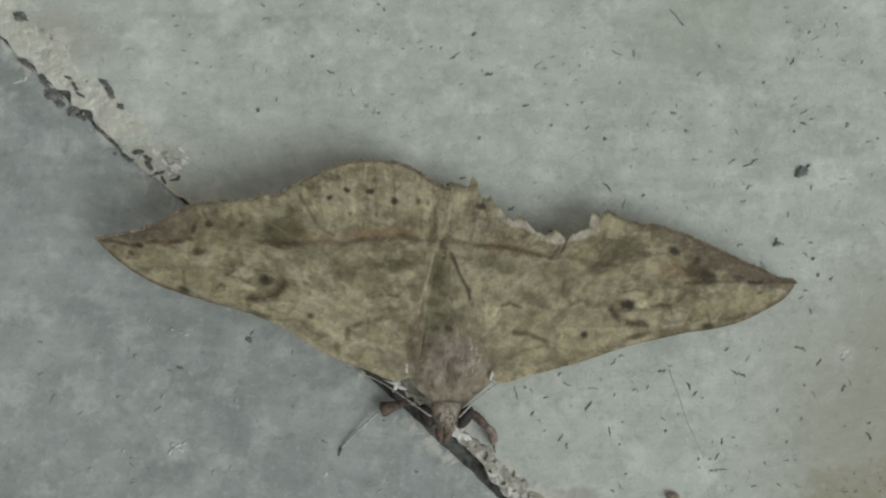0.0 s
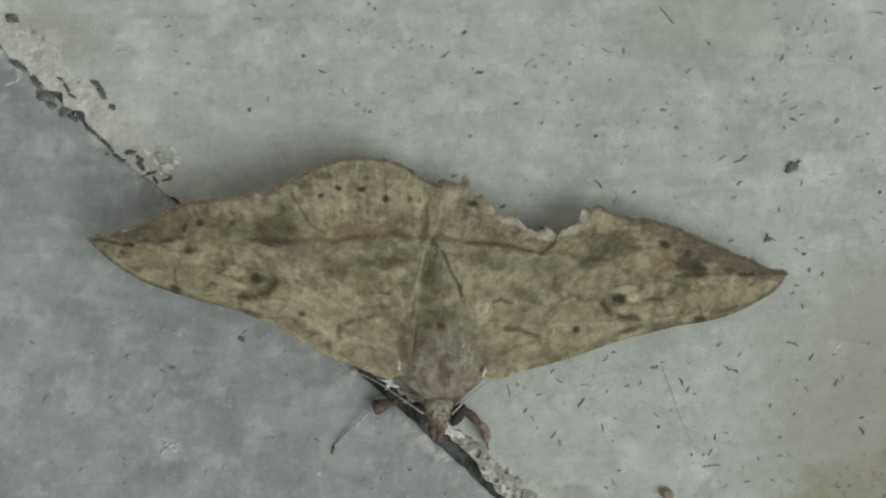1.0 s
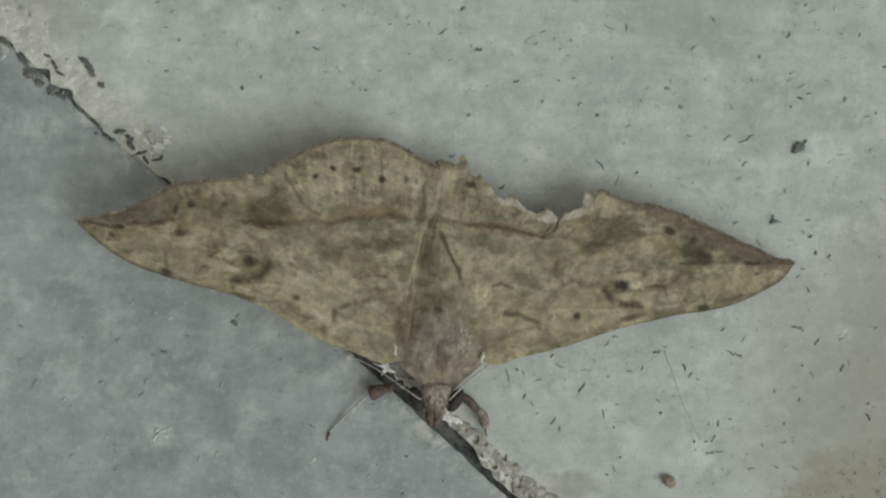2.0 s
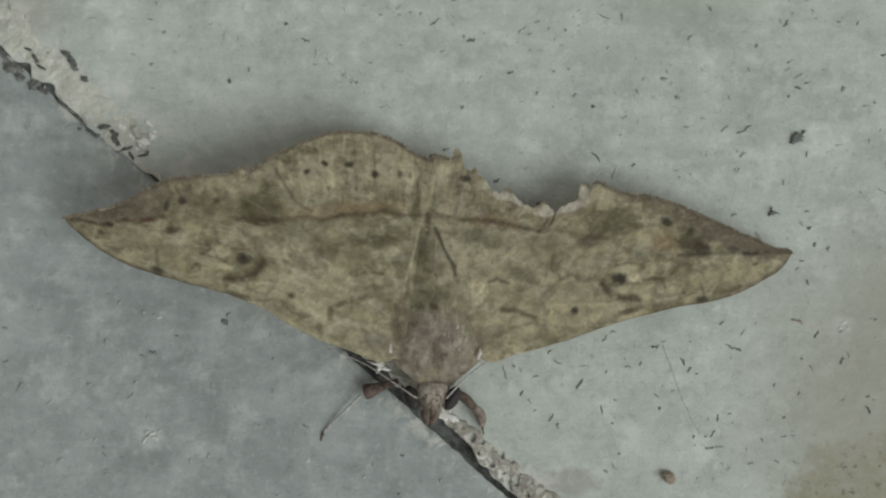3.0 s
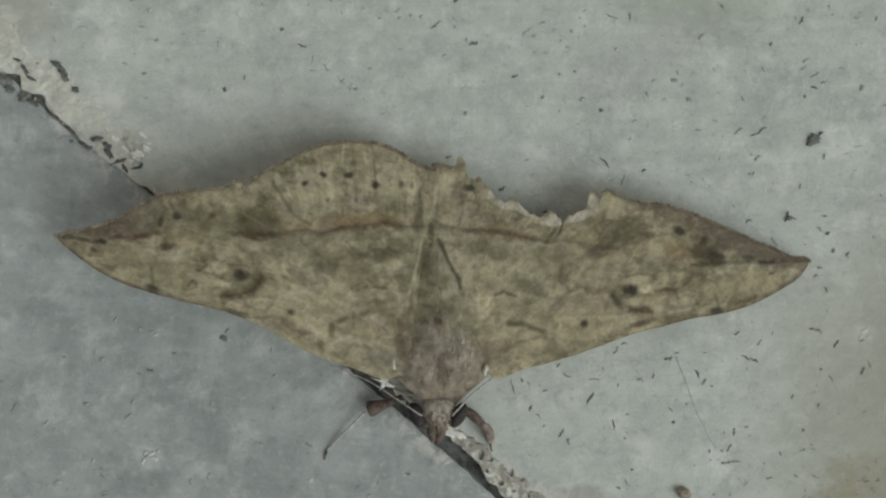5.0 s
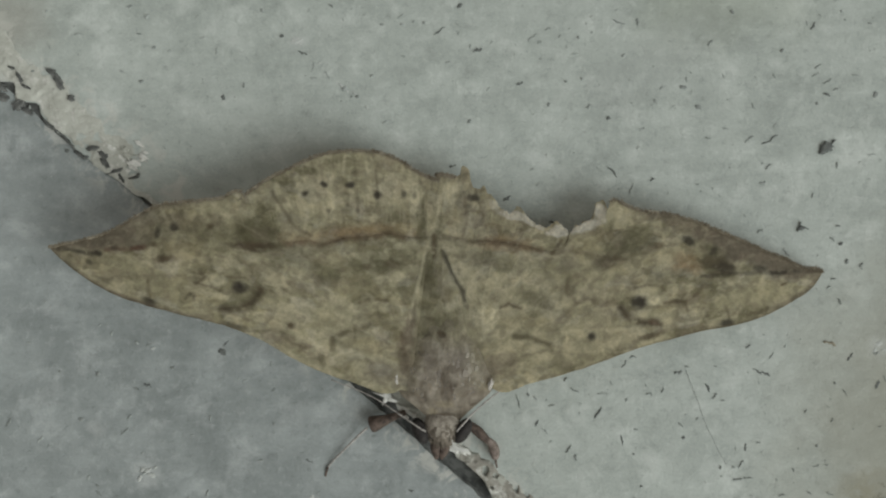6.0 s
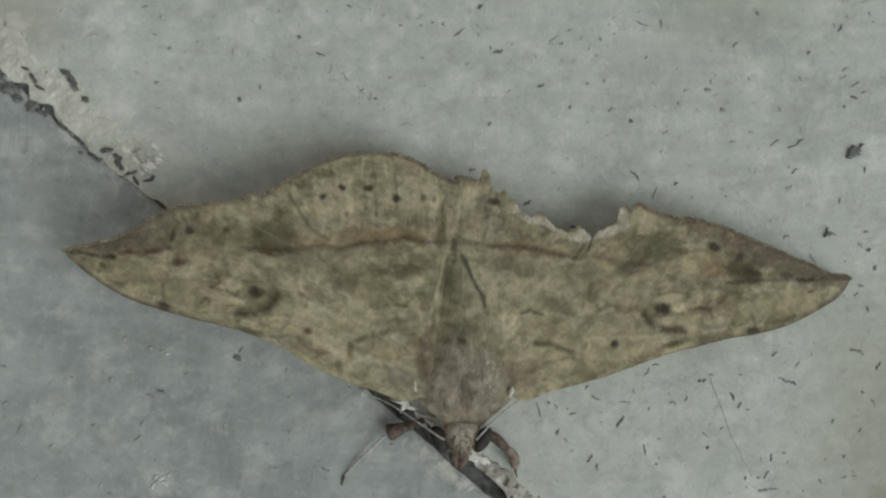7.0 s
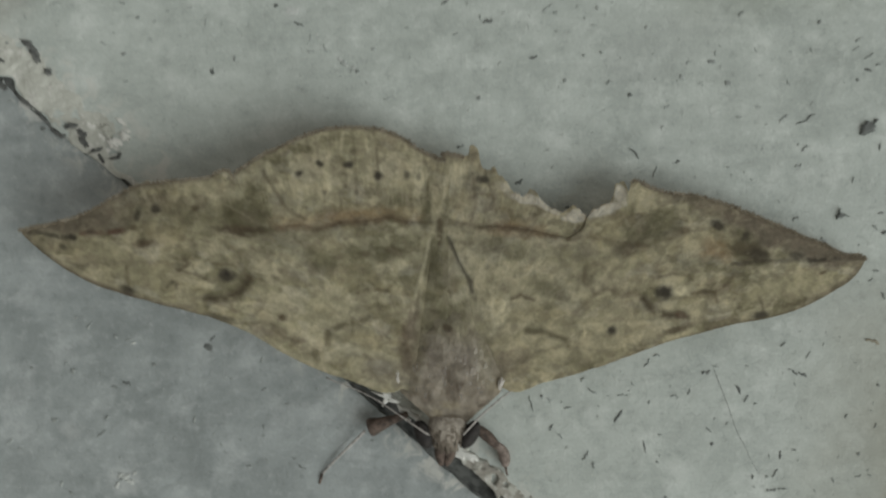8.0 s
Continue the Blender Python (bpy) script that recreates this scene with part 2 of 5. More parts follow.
joint_dirt, mortar = joint_dirt_material(), mortar_material()
grit_dark = grit_material("dark_grit", (0.100, 0.109, 0.103), (0.16, 0.174, 0.165))
grit_mid = grit_material("middling_grit", (0.195, 0.213, 0.201), (0.28, 0.304, 0.288))
fleck_grey = grit_material("grey_flecks", (0.295, 0.322, 0.304), (0.345, 0.375, 0.355))
hairline_grey = grit_material("grey_hairline", (0.15, 0.155, 0.145), (0.24, 0.25, 0.235))
lime_pale = grit_material("lime", (0.37, 0.395, 0.375), (0.50, 0.52, 0.495))
seed_brown = grit_material("seed_brown", (0.15, 0.122, 0.088), (0.40, 0.36, 0.30))
husk_tan = grit_material("tan_husk", (0.20, 0.18, 0.13), (0.31, 0.29, 0.23))
grit_pale = grit_material("pale_grit", (0.50, 0.51, 0.475), (0.68, 0.68, 0.64))


def wing_material():
    m = Nodes("wing_scales", 0.8, 0.2)
    marks = m.attribute("markings")
    grain, mid = m.noise(5200, 4, 0.7), m.noise(1000, 5, 0.6, 0.6)
    colour = m.mix(1.0, marks, m.mix(m.ramp(grain, 0.3, 0.7), (0.94, 0.94, 0.935), (1.055, 1.055, 1.05)), "MULTIPLY")
    colour = m.mix(1.0, colour, m.mix(m.ramp(mid, 0.34, 0.66), (0.872, 0.88, 0.862), (1.215, 1.235, 1.23)), "MULTIPLY")
    strokes = m.noise(2300, 3, 0.6, 0.8)
    colour = m.mix(1.0, colour, m.mix(m.ramp(strokes, 0.34, 0.66), (0.94, 0.94, 0.935), (1.06, 1.06, 1.055)), "MULTIPLY")
    m.bump(m.math("ADD", grain, mid), 0.5, 0.00012)
    m.done(colour)
    glow = m.tree.nodes.new("ShaderNodeBsdfTranslucent")
    m.put(glow.inputs["Color"], m.mix(1.0, colour, (1.78, 1.44, 1.02), "MULTIPLY"))
    both = m.tree.nodes.new("ShaderNodeMixShader")
    both.inputs[0].default_value = 0.42
    m.put(both.inputs[1], m.shader.outputs[0])
    m.put(both.inputs[2], glow.outputs[0])
    m.put(m.tree.nodes["Material Output"].inputs["Surface"], both.outputs[0])
    return m.mat


def fur_material(name, dark, light, pale):
    m = Nodes(name, 0.85, 0.2)
    colour = m.mix(m.ramp(m.island(), 0.0, 1.0, 0.5, 0.9), dark, light)
    colour = m.mix(m.ramp(m.noise(750, 4, 0.65), 0.40, 0.56, 0.95, 0.0), colour, dark)
    colour = m.mix(m.ramp(m.noise(900, 3, 0.6, 0.5), 0.55, 0.66, 0.0, 0.75), colour, pale)
    return m.done(colour)


def painted_fur_material():
    m = Nodes("painted_fur", 0.85, 0.2)
    lift = m.mix(m.island(), (0.93, 0.925, 0.92), (1.07, 1.07, 1.07))
    return m.done(m.mix(1.0, m.attribute("markings"), lift, "MULTIPLY"))


def plain_scales(name, dark, light, rough=0.8):
    m = Nodes(name, rough, 0.3)
    n = m.noise(2600, 4, 0.65)
    m.bump(n, 0.5, 0.00015)
    return m.done(m.mix(m.ramp(n, 0.32, 0.68), dark, light))


wing_scales = wing_material()
painted_fur = painted_fur_material()
fringe_fur = fur_material("fringe_fur", (0.115, 0.097, 0.068), (0.21, 0.186, 0.137), (0.28, 0.25, 0.19))
pale_fur = fur_material("pale_fur", (0.12, 0.104, 0.082), (0.205, 0.180, 0.146), (0.30, 0.272, 0.226))
tuft_fur = fur_material("tuft_fur", (0.38, 0.36, 0.32), (0.55, 0.53, 0.48), (0.66, 0.64, 0.60))
body_scales = plain_scales("body_scales", (0.17, 0.152, 0.122), (0.31, 0.285, 0.24))
leg_scales = plain_scales("leg_scales", (0.040, 0.031, 0.025), (0.112, 0.084, 0.067))
rosy_scales = plain_scales("rosy_scales", (0.10, 0.080, 0.067), (0.22, 0.185, 0.16))
shin_scales = plain_scales("shin_scales", (0.17, 0.162, 0.15), (0.38, 0.365, 0.34))
eye_shell = plain_scales("eye_shell", (0.012, 0.011, 0.010), (0.028, 0.025, 0.023), 0.75)


# ---- ground: two castings that meet at a joint ----
JOINT_AT = np.array((-18.6, -0.1))
ALONG = np.array((0.7528, -0.6583))
ACROSS = np.array((0.6583, 0.7528))


def from_joint(s, d):
    """World x and y in mm, from the way along the joint and the distance to the pale side of it."""
    d = d - 0.60 * smooth(-15.0, -21.0, s)
    return JOINT_AT[0] + s * ALONG[0] + d * ACROSS[0], JOINT_AT[1] + s * ALONG[1] + d * ACROSS[1]


def gap_width(s):
    """Open gap between the grey slab's edge and the mortar."""
    narrow = 0.03 + 0.22 * smooth(0.45, 0.70, fnoise(s, 0 * s, 2.0, 3.0)) - 0.35 * smooth(0.5, 0.72, fnoise(s, 0 * s, 2.6, 17.0))
    narrow = narrow + 0.7 * np.exp(-((s + 29) / 0.9) ** 2) + 0.5 * np.exp(-((s + 26) / 0.7) ** 2)
    closed = smooth(-20, -17.5, s) * smooth(-13.2, -14.5, s)
    narrow = narrow * (1 - 0.65 * closed) - 0.22 * closed
    wide = 0.30 + 1.3 * fnoise(s, 0 * s, 4.0, 8.0) - 0.55 * smooth(24, 32, s) + 0.35 * (fnoise(s, 0 * s, 0.8, 18.0, 2) - 0.5)
    open_end = smooth(6.0, 12.0, s)
    return narrow * (1 - open_end) + wide * open_end


def build_ground():
    reach = np.array([3, 8, 20, 50, 120, 300, 800, 2500, 8000, 30000.0])
    s = np.concatenate([-(52 + reach)[::-1], np.arange(-52, 62, 0.3), 62 + reach])
    d = np.concatenate([-(40 + reach)[::-1], np.arange(-40, -0.6, 0.32), [-0.5, -0.35, -0.22, -0.12, -0.05, 0.0, 0.06, 0.14],
                        [0.3, 0.5, 0.7, 0.85, 0.95, 1.0, 1.05, 1.15, 1.3, 1.5], np.arange(1.8, 58, 0.32), 58 + reach])
    S, D = np.meshgrid(s, d, indexing="ij")
    wobble = 0.22 * (fnoise(S, 0 * S, 2.2, 5.0) - 0.5) + 0.10 * (vnoise(S, 0 * S, 0.5, 6.0) - 0.5)
    wide = np.maximum(gap_width(S), 0.02) + 0.07
    D2 = np.where(D <= 0, D, np.where(D <= 1, D * wide, wide + (D - 1) * (4 - wide) / 3))
    D2 = np.where(D > 4, D, D2) + wobble * np.exp(-np.abs(D2) / 1.5)
    X, Y = from_joint(S, D2)
    inner = (np.abs(S) < 64) & (np.abs(D) < 60)
    Z = 0.10 * (fnoise(X, Y, 7.0, 1.0) - 0.5) + 0.07 * (fnoise(X, Y, 1.4, 2.0, 3) - 0.5)
    Z = np.where(inner, Z, 0)
    Z = Z - 0.18 * smooth(0.35, 0.0, -D) * (D <= 0) * (0.4 + vnoise(S, D, 1.2, 9.0))
    Z = np.where((D > 0.02) & (D < 0.99), -0.45 - 1.2 * smooth(4, 12, S) + 0.2 * fnoise(X, Y, 1.5, 4.0), Z)
    faces = grid_faces(len(s), len(d))
    data = mesh_from("ground", np.stack([X, Y, Z], -1).reshape(-1, 3), faces, [slab_pale, slab_grey, joint_dirt])
    mid = (d[:-1] + d[1:]) / 2
    row = np.where(mid < 0, 1, np.where(mid < 1.0, 2, 0))
    data.polygons.foreach_set("material_index", np.tile(row, len(s) - 1).astype(np.int32))
    return thing("ground", "weathered grey concrete slabs meeting at a mortar-filled joint", "floor", kind="structure", data=data)


# holes broken into the mortar: place x, y and size
PITS = [(-0.8, -12.5, 0.35), (0.6, -13.2, 0.35), (2.5, -14.5, 0.35), (3.4, -15.7, 0.41), (4.3, -16.4, 0.3), (5.5, -17.5, 0.46), (4, -19, 0.56), (7.9, -18.9, 0.43), (1.7, -14.9, 0.35), (6.3, -17, 0.35), (1.4, -15.9, 0.18), (2.7, -16.9, 0.23), (4.9, -18.4, 0.28), (6.7, -17.9, 0.18), (5.9, -19.6, 0.23), (0.9, -14.4, 0.28), (7.4, -19.9, 0.18), (3.7, -17.6, 0.23)]


def build_joint_filler():
    s, v = np.arange(-52, 62, 0.12), np.linspace(0, 1, 56)
    S, V = np.meshgrid(s, v, indexing="ij")
    low = gap_width(S)
    high = 3.1 + 1.5 * (fnoise(S, 0 * S, 5.0, 21.0) - 0.5) + (1.3 - 0.9 * smooth(2, 8, S)) * (fnoise(S, 0 * S, 1.1, 22.0) - 0.5)
    high = high - 0.5 * smooth(8, 16, S) * (1 - smooth(22, 34, S)) + 0.35 * (fnoise(S, 0 * S, 0.6, 25.0, 3) - 0.5) * smooth(4, 10, S)
    high = np.maximum(high - 3.2 * smooth(-18.0, -14.6, S + 2.2 * (fnoise(S, V * 3.0, 0.7, 24.0, 2) - 0.5)) * (1 - smooth(5, 9, S)), low + 0.05)
    edge = smooth(0, 0.07, V) * smooth(1.0, 0.93 - 0.18 * smooth(4, 10, S), V)
    D = low + (high + 0.45 - low) * V
    X, Y = from_joint(S, D)
    Z = 0.05 + 0.26 * smooth(6, 13, S) + 0.22 * (fnoise(X, Y, 2.2, 31.0) - 0.35) + (0.06 + 0.10 * smooth(4, 14, S)) * (fnoise(X, Y, 0.9, 32.0, 3) - 0.5)
    plates = smooth(0.47, 0.51, fnoise(X, Y, 1.9, 38.0, 3)) + smooth(0.53, 0.56, fnoise(X, Y, 1.2, 39.0, 3))
    Z = Z + 0.05 * (plates - 1.0)
    broken = smooth(0.58, 0.68, fnoise(X + 0.6 * Y, Y, 2.6, 35.0, 3)) * smooth(0, 8, S) + smooth(0.66, 0.76, fnoise(X, Y, 1.8, 36.0, 3)) * smooth(-10, 0, S)
    Z = Z - (0.08 + 0.14 * smooth(0.6, 0.3, V)) * np.clip(broken, 0, 1)
    thin = smooth(1.0, 0.55, V)
    Z = Z * (0.35 + 0.65 * thin) + 0.05 * (fnoise(X, Y, 0.8, 37.0, 3) - 0.5) * (1 - thin)
    for n, (px, py, size) in enumerate(PITS):
        far = np.hypot(X - px, (Y - py) * (1.0 + 0.4 * (n % 3 - 1))) / size + 1.5 * (fnoise(X, Y, 0.45, 40.0 + n, 3) - 0.5)
        Z = Z - 0.65 * smooth(1.05, 0.45, far)
    Z = Z + 0.09 * (fnoise(X, Y, 0.38, 58.0, 3) - 0.5) * smooth(-2, 6, S)
    Z = Z * edge - (1 - edge) * np.where(V < 0.5, np.where(low > 0.02, 2.1, 0.15), 0.25 - 0.13 * smooth(4, 10, S))
    data = mesh_from("joint_filler", np.stack([X, Y, Z], -1).reshape(-1, 3), grid_faces(len(s), len(v)), [mortar])
    return thing("joint_filler", "crumbling cream mortar filling the joint between slabs", "mortar", kind="structure", data=data)


build_ground()
build_joint_filler()


# ---- grit and specks on the concrete ----
def chip(length, width, height, seed, sides=7, bend=0.0):
    """A flat broken chip with a domed, uneven top, lying along x."""
    turn = np.linspace(0, 2 * np.pi, sides, endpoint=False)
    k = 0.30 + 1.05 * lattice(np.arange(sides), 3.0, seed)
    x, y = length / 2 * k * np.cos(turn), width / 2 * k * np.sin(turn)
    y = y + bend * (x / length) ** 2 * 4
    base = np.stack([x, y, np.full(sides, -0.06)], 1)
    mid = np.stack([x * 0.93, y * 0.93, np.full(sides, height * 0.6)], 1)
    top = np.stack([x * 0.55, y * 0.55 + bend * 0.1, height * (0.8 + 0.4 * lattice(np.arange(sides), 7.0, seed))], 1)
    faces = [(r * sides + j, r * sides + (j + 1) % sides, (r + 1) * sides + (j + 1) % sides, (r + 1) * sides + j)
             for r in range(2) for j in range(sides)]
    faces.append(tuple(2 * sides + j for j in range(sides)))
    return np.concatenate([base, mid, top]), faces


def fleck(length, width, height, seed, n=7):
    """A ragged sliver along x: a crooked spine of uneven width, with a low rounded top."""
    u = np.linspace(-0.5, 0.5, n)
    wide = width * (0.18 + 0.60 * np.sqrt(np.clip(1 - (2 * u) ** 2, 0, 1))) * (0.20 + 1.45 * lattice(np.arange(n), 5.0, seed))
    spine = (lattice(np.arange(n), 9.0, seed) - 0.5) * 0.75 * width + (lattice(1.0, 4.0, seed) - 0.5) * 0.14 * length * (4 * u * u - 0.5)
    x = u * length * (0.92 + 0.16 * lattice(2.0, 6.0, seed))
    rows = [(spine - wide / 2, -0.08), (spine - wide * 0.36, height * 0.7), (spine, height), (spine + wide * 0.36, height * 0.7), (spine + wide / 2, -0.08)]
    v = np.stack([np.stack([x, y, np.full(n, z)], 1) for y, z in rows], 1).reshape(-1, 3)
    return v, [(i * 5 + j, i * 5 + j + 1, (i + 1) * 5 + j + 1, (i + 1) * 5 + j) for i in range(n - 1) for j in range(4)]


def clot(length, width, height, seed, sides=26):
    """A crumbly clump with a lobed outline that lies flat."""
    turn = np.linspace(0, 2 * np.pi, sides, endpoint=False)
    k = 0.22 + 1.35 * fnoise(3.0 * np.cos(turn) + 20, 3.0 * np.sin(turn) + 20, 1.0, seed, 3)
    x, y = length / 2 * k * np.cos(turn), width / 2 * k * np.sin(turn)
    rings = [np.stack([x * c, y * c, np.full(sides, z) + (0.25 * height * (lattice(np.arange(sides), 11.0, seed + z) - 0.5) if z > 0 else 0)], 1)
             for c, z in ((1.0, -0.1), (0.9, height * 0.65), (0.5, height))]
    faces = [(r * sides + j, r * sides + (j + 1) % sides, (r + 1) * sides + (j + 1) % sides, (r + 1) * sides + j) for r in range(2) for j in range(sides)]
    faces.append(tuple(2 * sides + j for j in range(sides)))
    return np.concatenate(rings), faces


def turned(piece, x, y, degrees):
    v, f = piece
    c, s = math.cos(radians(degrees)), math.sin(radians(degrees))
    return np.stack([x + v[:, 0] * c - v[:, 1] * s, y + v[:, 0] * s + v[:, 1] * c, v[:, 2]], 1), f


# place x, y; length; width; turn of the specks, mm and degrees
GRIT_DARK_WEST = [
    (-35.4, 13.1, 0.48, 0.48, 40), (-33.7, 12.5, 0.48, 0.32, 30), (-28.1, -7.2, 0.75, 0.38, -26), (-21.7, 17.6, 0.54, 0.38, 80), (-21.7, -4.4, 0.75, 0.64, -40), (-21.4, -3.7, 0.7, 0.21, 50),
    (-16.6, 23, 0.43, 0.32, 20), (-14.8, 21.5, 0.91, 0.21, -20), (-14.1, -13.7, 0.71, 0.3, -15), (-5.4, -16.2, 0.46, 0.25, -10), (-2.9, 23.3, 1.23, 0.21, 38), (-1.1, 25.5, 0.59, 0.38, 45),
    (0.4, 21.6, 0.75, 0.38, 15), (4, 18.6, 0.64, 0.32, 15), (5.3, -10.5, 0.59, 0.27, 65), (10.5, -9.6, 1.07, 0.27, 58), (11.6, 15.6, 0.43, 0.32, 20), (12.5, -11.9, 0.91, 0.21, -75),
]
GRIT_DARK_MIDWEST = [
    (11.9, 11.0, 1.2, 0.26, -48), (14.1, -15.8, 0.27, 0.21, 0), (15.3, 10.3, 0.48, 0.27, 35), (17.1, -6.2, 0.27, 0.21, 30), (17.7, -11.7, 0.32, 0.32, 0), (18.7, 26.9, 0.64, 0.27, -45),
    (19.8, -7.5, 0.75, 0.27, -58), (22.9, -12.5, 0.64, 0.21, 80), (24, -6.1, 0.8, 0.27, -28), (24.7, -6.3, 0.8, 0.27, -22), (25.3, 13.6, 1.66, 0.32, 28), (29.2, 23.4, 0.75, 0.32, 58),
    (30.2, 17.5, 0.64, 0.27, -22), (31.2, 4.7, 0.43, 0.27, 30), (31.8, -4.9, 0.75, 0.32, 42), (34, -7.2, 0.7, 0.38, 55), (36.4, -11.6, 0.91, 0.32, -62), (38.1, 20.6, 0.91, 0.27, 8),
]
GRIT_DARK_MIDDLE = [
    (38.3, 10.7, 0.32, 0.27, 60),
]
GRIT_DARK_TEAR = [(-1.8, 11.5, 0.6, 0.3, 10), (2.9, 8.7, 0.75, 0.3, 35), (6.7, 6.7, 0.55, 0.3, 10)]
GRIT_DARK = GRIT_DARK_TEAR + GRIT_DARK_WEST + GRIT_DARK_MIDWEST + GRIT_DARK_MIDDLE
GRIT_MID_WEST = [
    (-43.1, 25, 0.43, 0.27, -40), (-42.2, 24.3, 0.7, 0.32, -65), (-41.7, -5.2, 0.48, 0.27, -10), (-41.5, -8.3, 0.54, 0.27, 42), (-40.2, -10.5, 0.86, 0.27, 55), (-38.5, 20.1, 0.43, 0.27, 10),
    (-35.8, -6.1, 0.27, 0.21, 0), (-33.9, -10.2, 0.48, 0.38, 30), (-32.5, -6.3, 0.48, 0.38, 80), (-32.4, -15.9, 0.3, 0.2, -40), (-32.3, -16.5, 0.64, 0.16, -45), (-32.1, -18.2, 0.48, 0.27, 20),
    (-30.3, 26.7, 0.32, 0.27, 20), (-30.1, -11.2, 0.8, 0.27, 42), (-30, 25.7, 0.54, 0.32, 10), (-29.1, 23.3, 0.43, 0.21, -10), (-29.1, -7.6, 0.48, 0.27, 5), (-28.9, 19.1, 0.48, 0.32, 15),
]
GRIT_MID_MIDWEST = [
    (-27.8, 22.1, 0.27, 0.48, -60), (-26, -5.8, 0.38, 0.27, 0), (-21.6, 27.9, 0.54, 0.21, -50), (-21.2, 26.6, 0.86, 0.27, 0), (-19.9, 18.7, 0.48, 0.27, 90), (-17.9, 28, 0.54, 0.21, 30),
    (-17.2, -10.6, 0.3, 0.15, 80), (-17.2, -7.7, 0.36, 0.2, 40), (-16.7, -19.9, 0.3, 0.15, -30), (-12.3, 25.6, 0.48, 0.27, -35), (-10.4, 28.2, 0.43, 0.27, -10), (-10, 17.6, 0.38, 0.32, 70),
    (-9.8, 27.7, 0.38, 0.27, 70), (-8.6, -11.6, 0.36, 0.15, 0), (-7.9, 23.9, 0.38, 0.21, 0), (-5.6, -19.7, 0.3, 0.25, 60), (-2.2, 20.6, 0.43, 0.16, 20), (-0.3, 15.4, 0.43, 0.32, 60),
]
GRIT_MID_MIDDLE = [
    (3.8, -8.7, 1.18, 0.16, -72), (4.6, -8.1, 0.32, 0.21, -60), (6, -11.2, 0.59, 0.21, -45), (6.5, 16.8, 0.38, 0.32, 60), (6.6, -9, 0.54, 0.16, 10), (8, 18.8, 0.27, 0.21, 0),
    (8, -12.7, 0.75, 0.27, 50), (8.5, -7.7, 0.8, 0.21, -30), (8.6, -13.4, 0.54, 0.27, 85), (12.6, 23.9, 1.07, 0.21, -18), (12.8, -5.5, 0.8, 0.27, 60), (12.9, -8.5, 0.32, 0.16, 80),
    (12.9, -17.4, 0.38, 0.21, -20), (13.5, 9.5, 1.02, 0.16, 72), (13.5, -4.9, 0.54, 0.32, 15), (13.5, -13.1, 0.27, 0.21, -30), (13.7, -11, 0.32, 0.16, 0), (14.2, 23.9, 0.64, 0.32, 85),
]
GRIT_MID_MIDEAST = [
    (14.8, -8, 0.48, 0.16, 15), (16, -7.7, 0.48, 0.21, 68), (17.5, -6.2, 0.43, 0.27, 30), (17.5, -10.6, 0.54, 0.21, -42), (18, 18.2, 0.64, 0.43, -10), (18.2, 27.5, 1.93, 0.21, -52),
    (19.3, 16.5, 0.59, 0.43, -40), (20.1, 13.8, 0.43, 0.16, 0), (20.4, 22, 0.59, 0.27, 45), (20.4, -8.2, 0.59, 0.21, 55), (20.8, -14.2, 0.38, 0.16, 80), (22.2, -15.2, 0.7, 0.27, 10),
    (22.3, 24.7, 0.43, 0.32, -60), (22.5, -13.9, 0.75, 0.16, 60), (23.1, -15.1, 0.7, 0.16, 0), (23.3, -4, 0.59, 0.21, 35), (23.6, 13.7, 0.86, 0.27, 36), (24, -12.1, 0.38, 0.16, 0),
]
GRIT_MID_EAST = [
    (24.4, 5.8, 0.54, 0.21, 35), (25.2, 11.3, 0.59, 0.21, 50), (25.9, -16.5, 0.59, 0.21, 20), (26.5, 21.3, 0.43, 0.27, 40), (26.9, -14.4, 0.38, 0.21, -60), (28, -9.5, 0.38, 0.21, 70),
    (28.2, -16.3, 0.43, 0.21, -30), (28.8, -14.1, 0.48, 0.21, 15), (28.9, -12.4, 0.32, 0.27, 40), (29.4, 16.7, 0.32, 0.21, 60), (29.5, 19.9, 0.7, 0.21, 36), (30.2, -10.2, 0.38, 0.21, 60),
    (30.3, 18.6, 0.97, 0.21, 30), (30.5, 1.7, 0.48, 0.16, 0), (30.5, -7.1, 0.32, 0.21, -30), (30.7, 26.2, 0.43, 0.27, 60), (31, 17.9, 0.48, 0.21, 15), (31, 11.4, 0.54, 0.16, 85),
]
GRIT_MID_FAR_EAST = [
    (31, 6.2, 0.38, 0.21, 0), (31, -0.2, 0.54, 0.27, -75), (31.3, -7.9, 0.48, 0.21, -65), (31.7, 3.2, 0.38, 0.27, 70), (32.9, 2.9, 0.48, 0.21, 50), (33.3, 27, 0.48, 0.27, -70),
    (34, 23.6, 0.38, 0.16, 0), (34.1, 28.7, 0.43, 0.21, -10), (34.3, 17.4, 0.7, 0.43, 60), (34.6, -6.7, 0.54, 0.21, -70), (35.7, 23.5, 0.38, 0.21, 70), (36.3, 15.9, 0.43, 0.21, 20),
    (36.4, -10.4, 0.38, 0.21, 30), (37.1, -3.5, 0.43, 0.21, 20), (37.2, 16.2, 0.27, 0.21, 0), (38.2, 27.9, 1.07, 0.21, -12), (38.4, 8.8, 0.27, 0.16, 0), (38.8, -6, 0.43, 0.27, 40),
]
GRIT_MID = GRIT_MID_WEST + GRIT_MID_MIDWEST + GRIT_MID_MIDDLE + GRIT_MID_MIDEAST + GRIT_MID_EAST + GRIT_MID_FAR_EAST
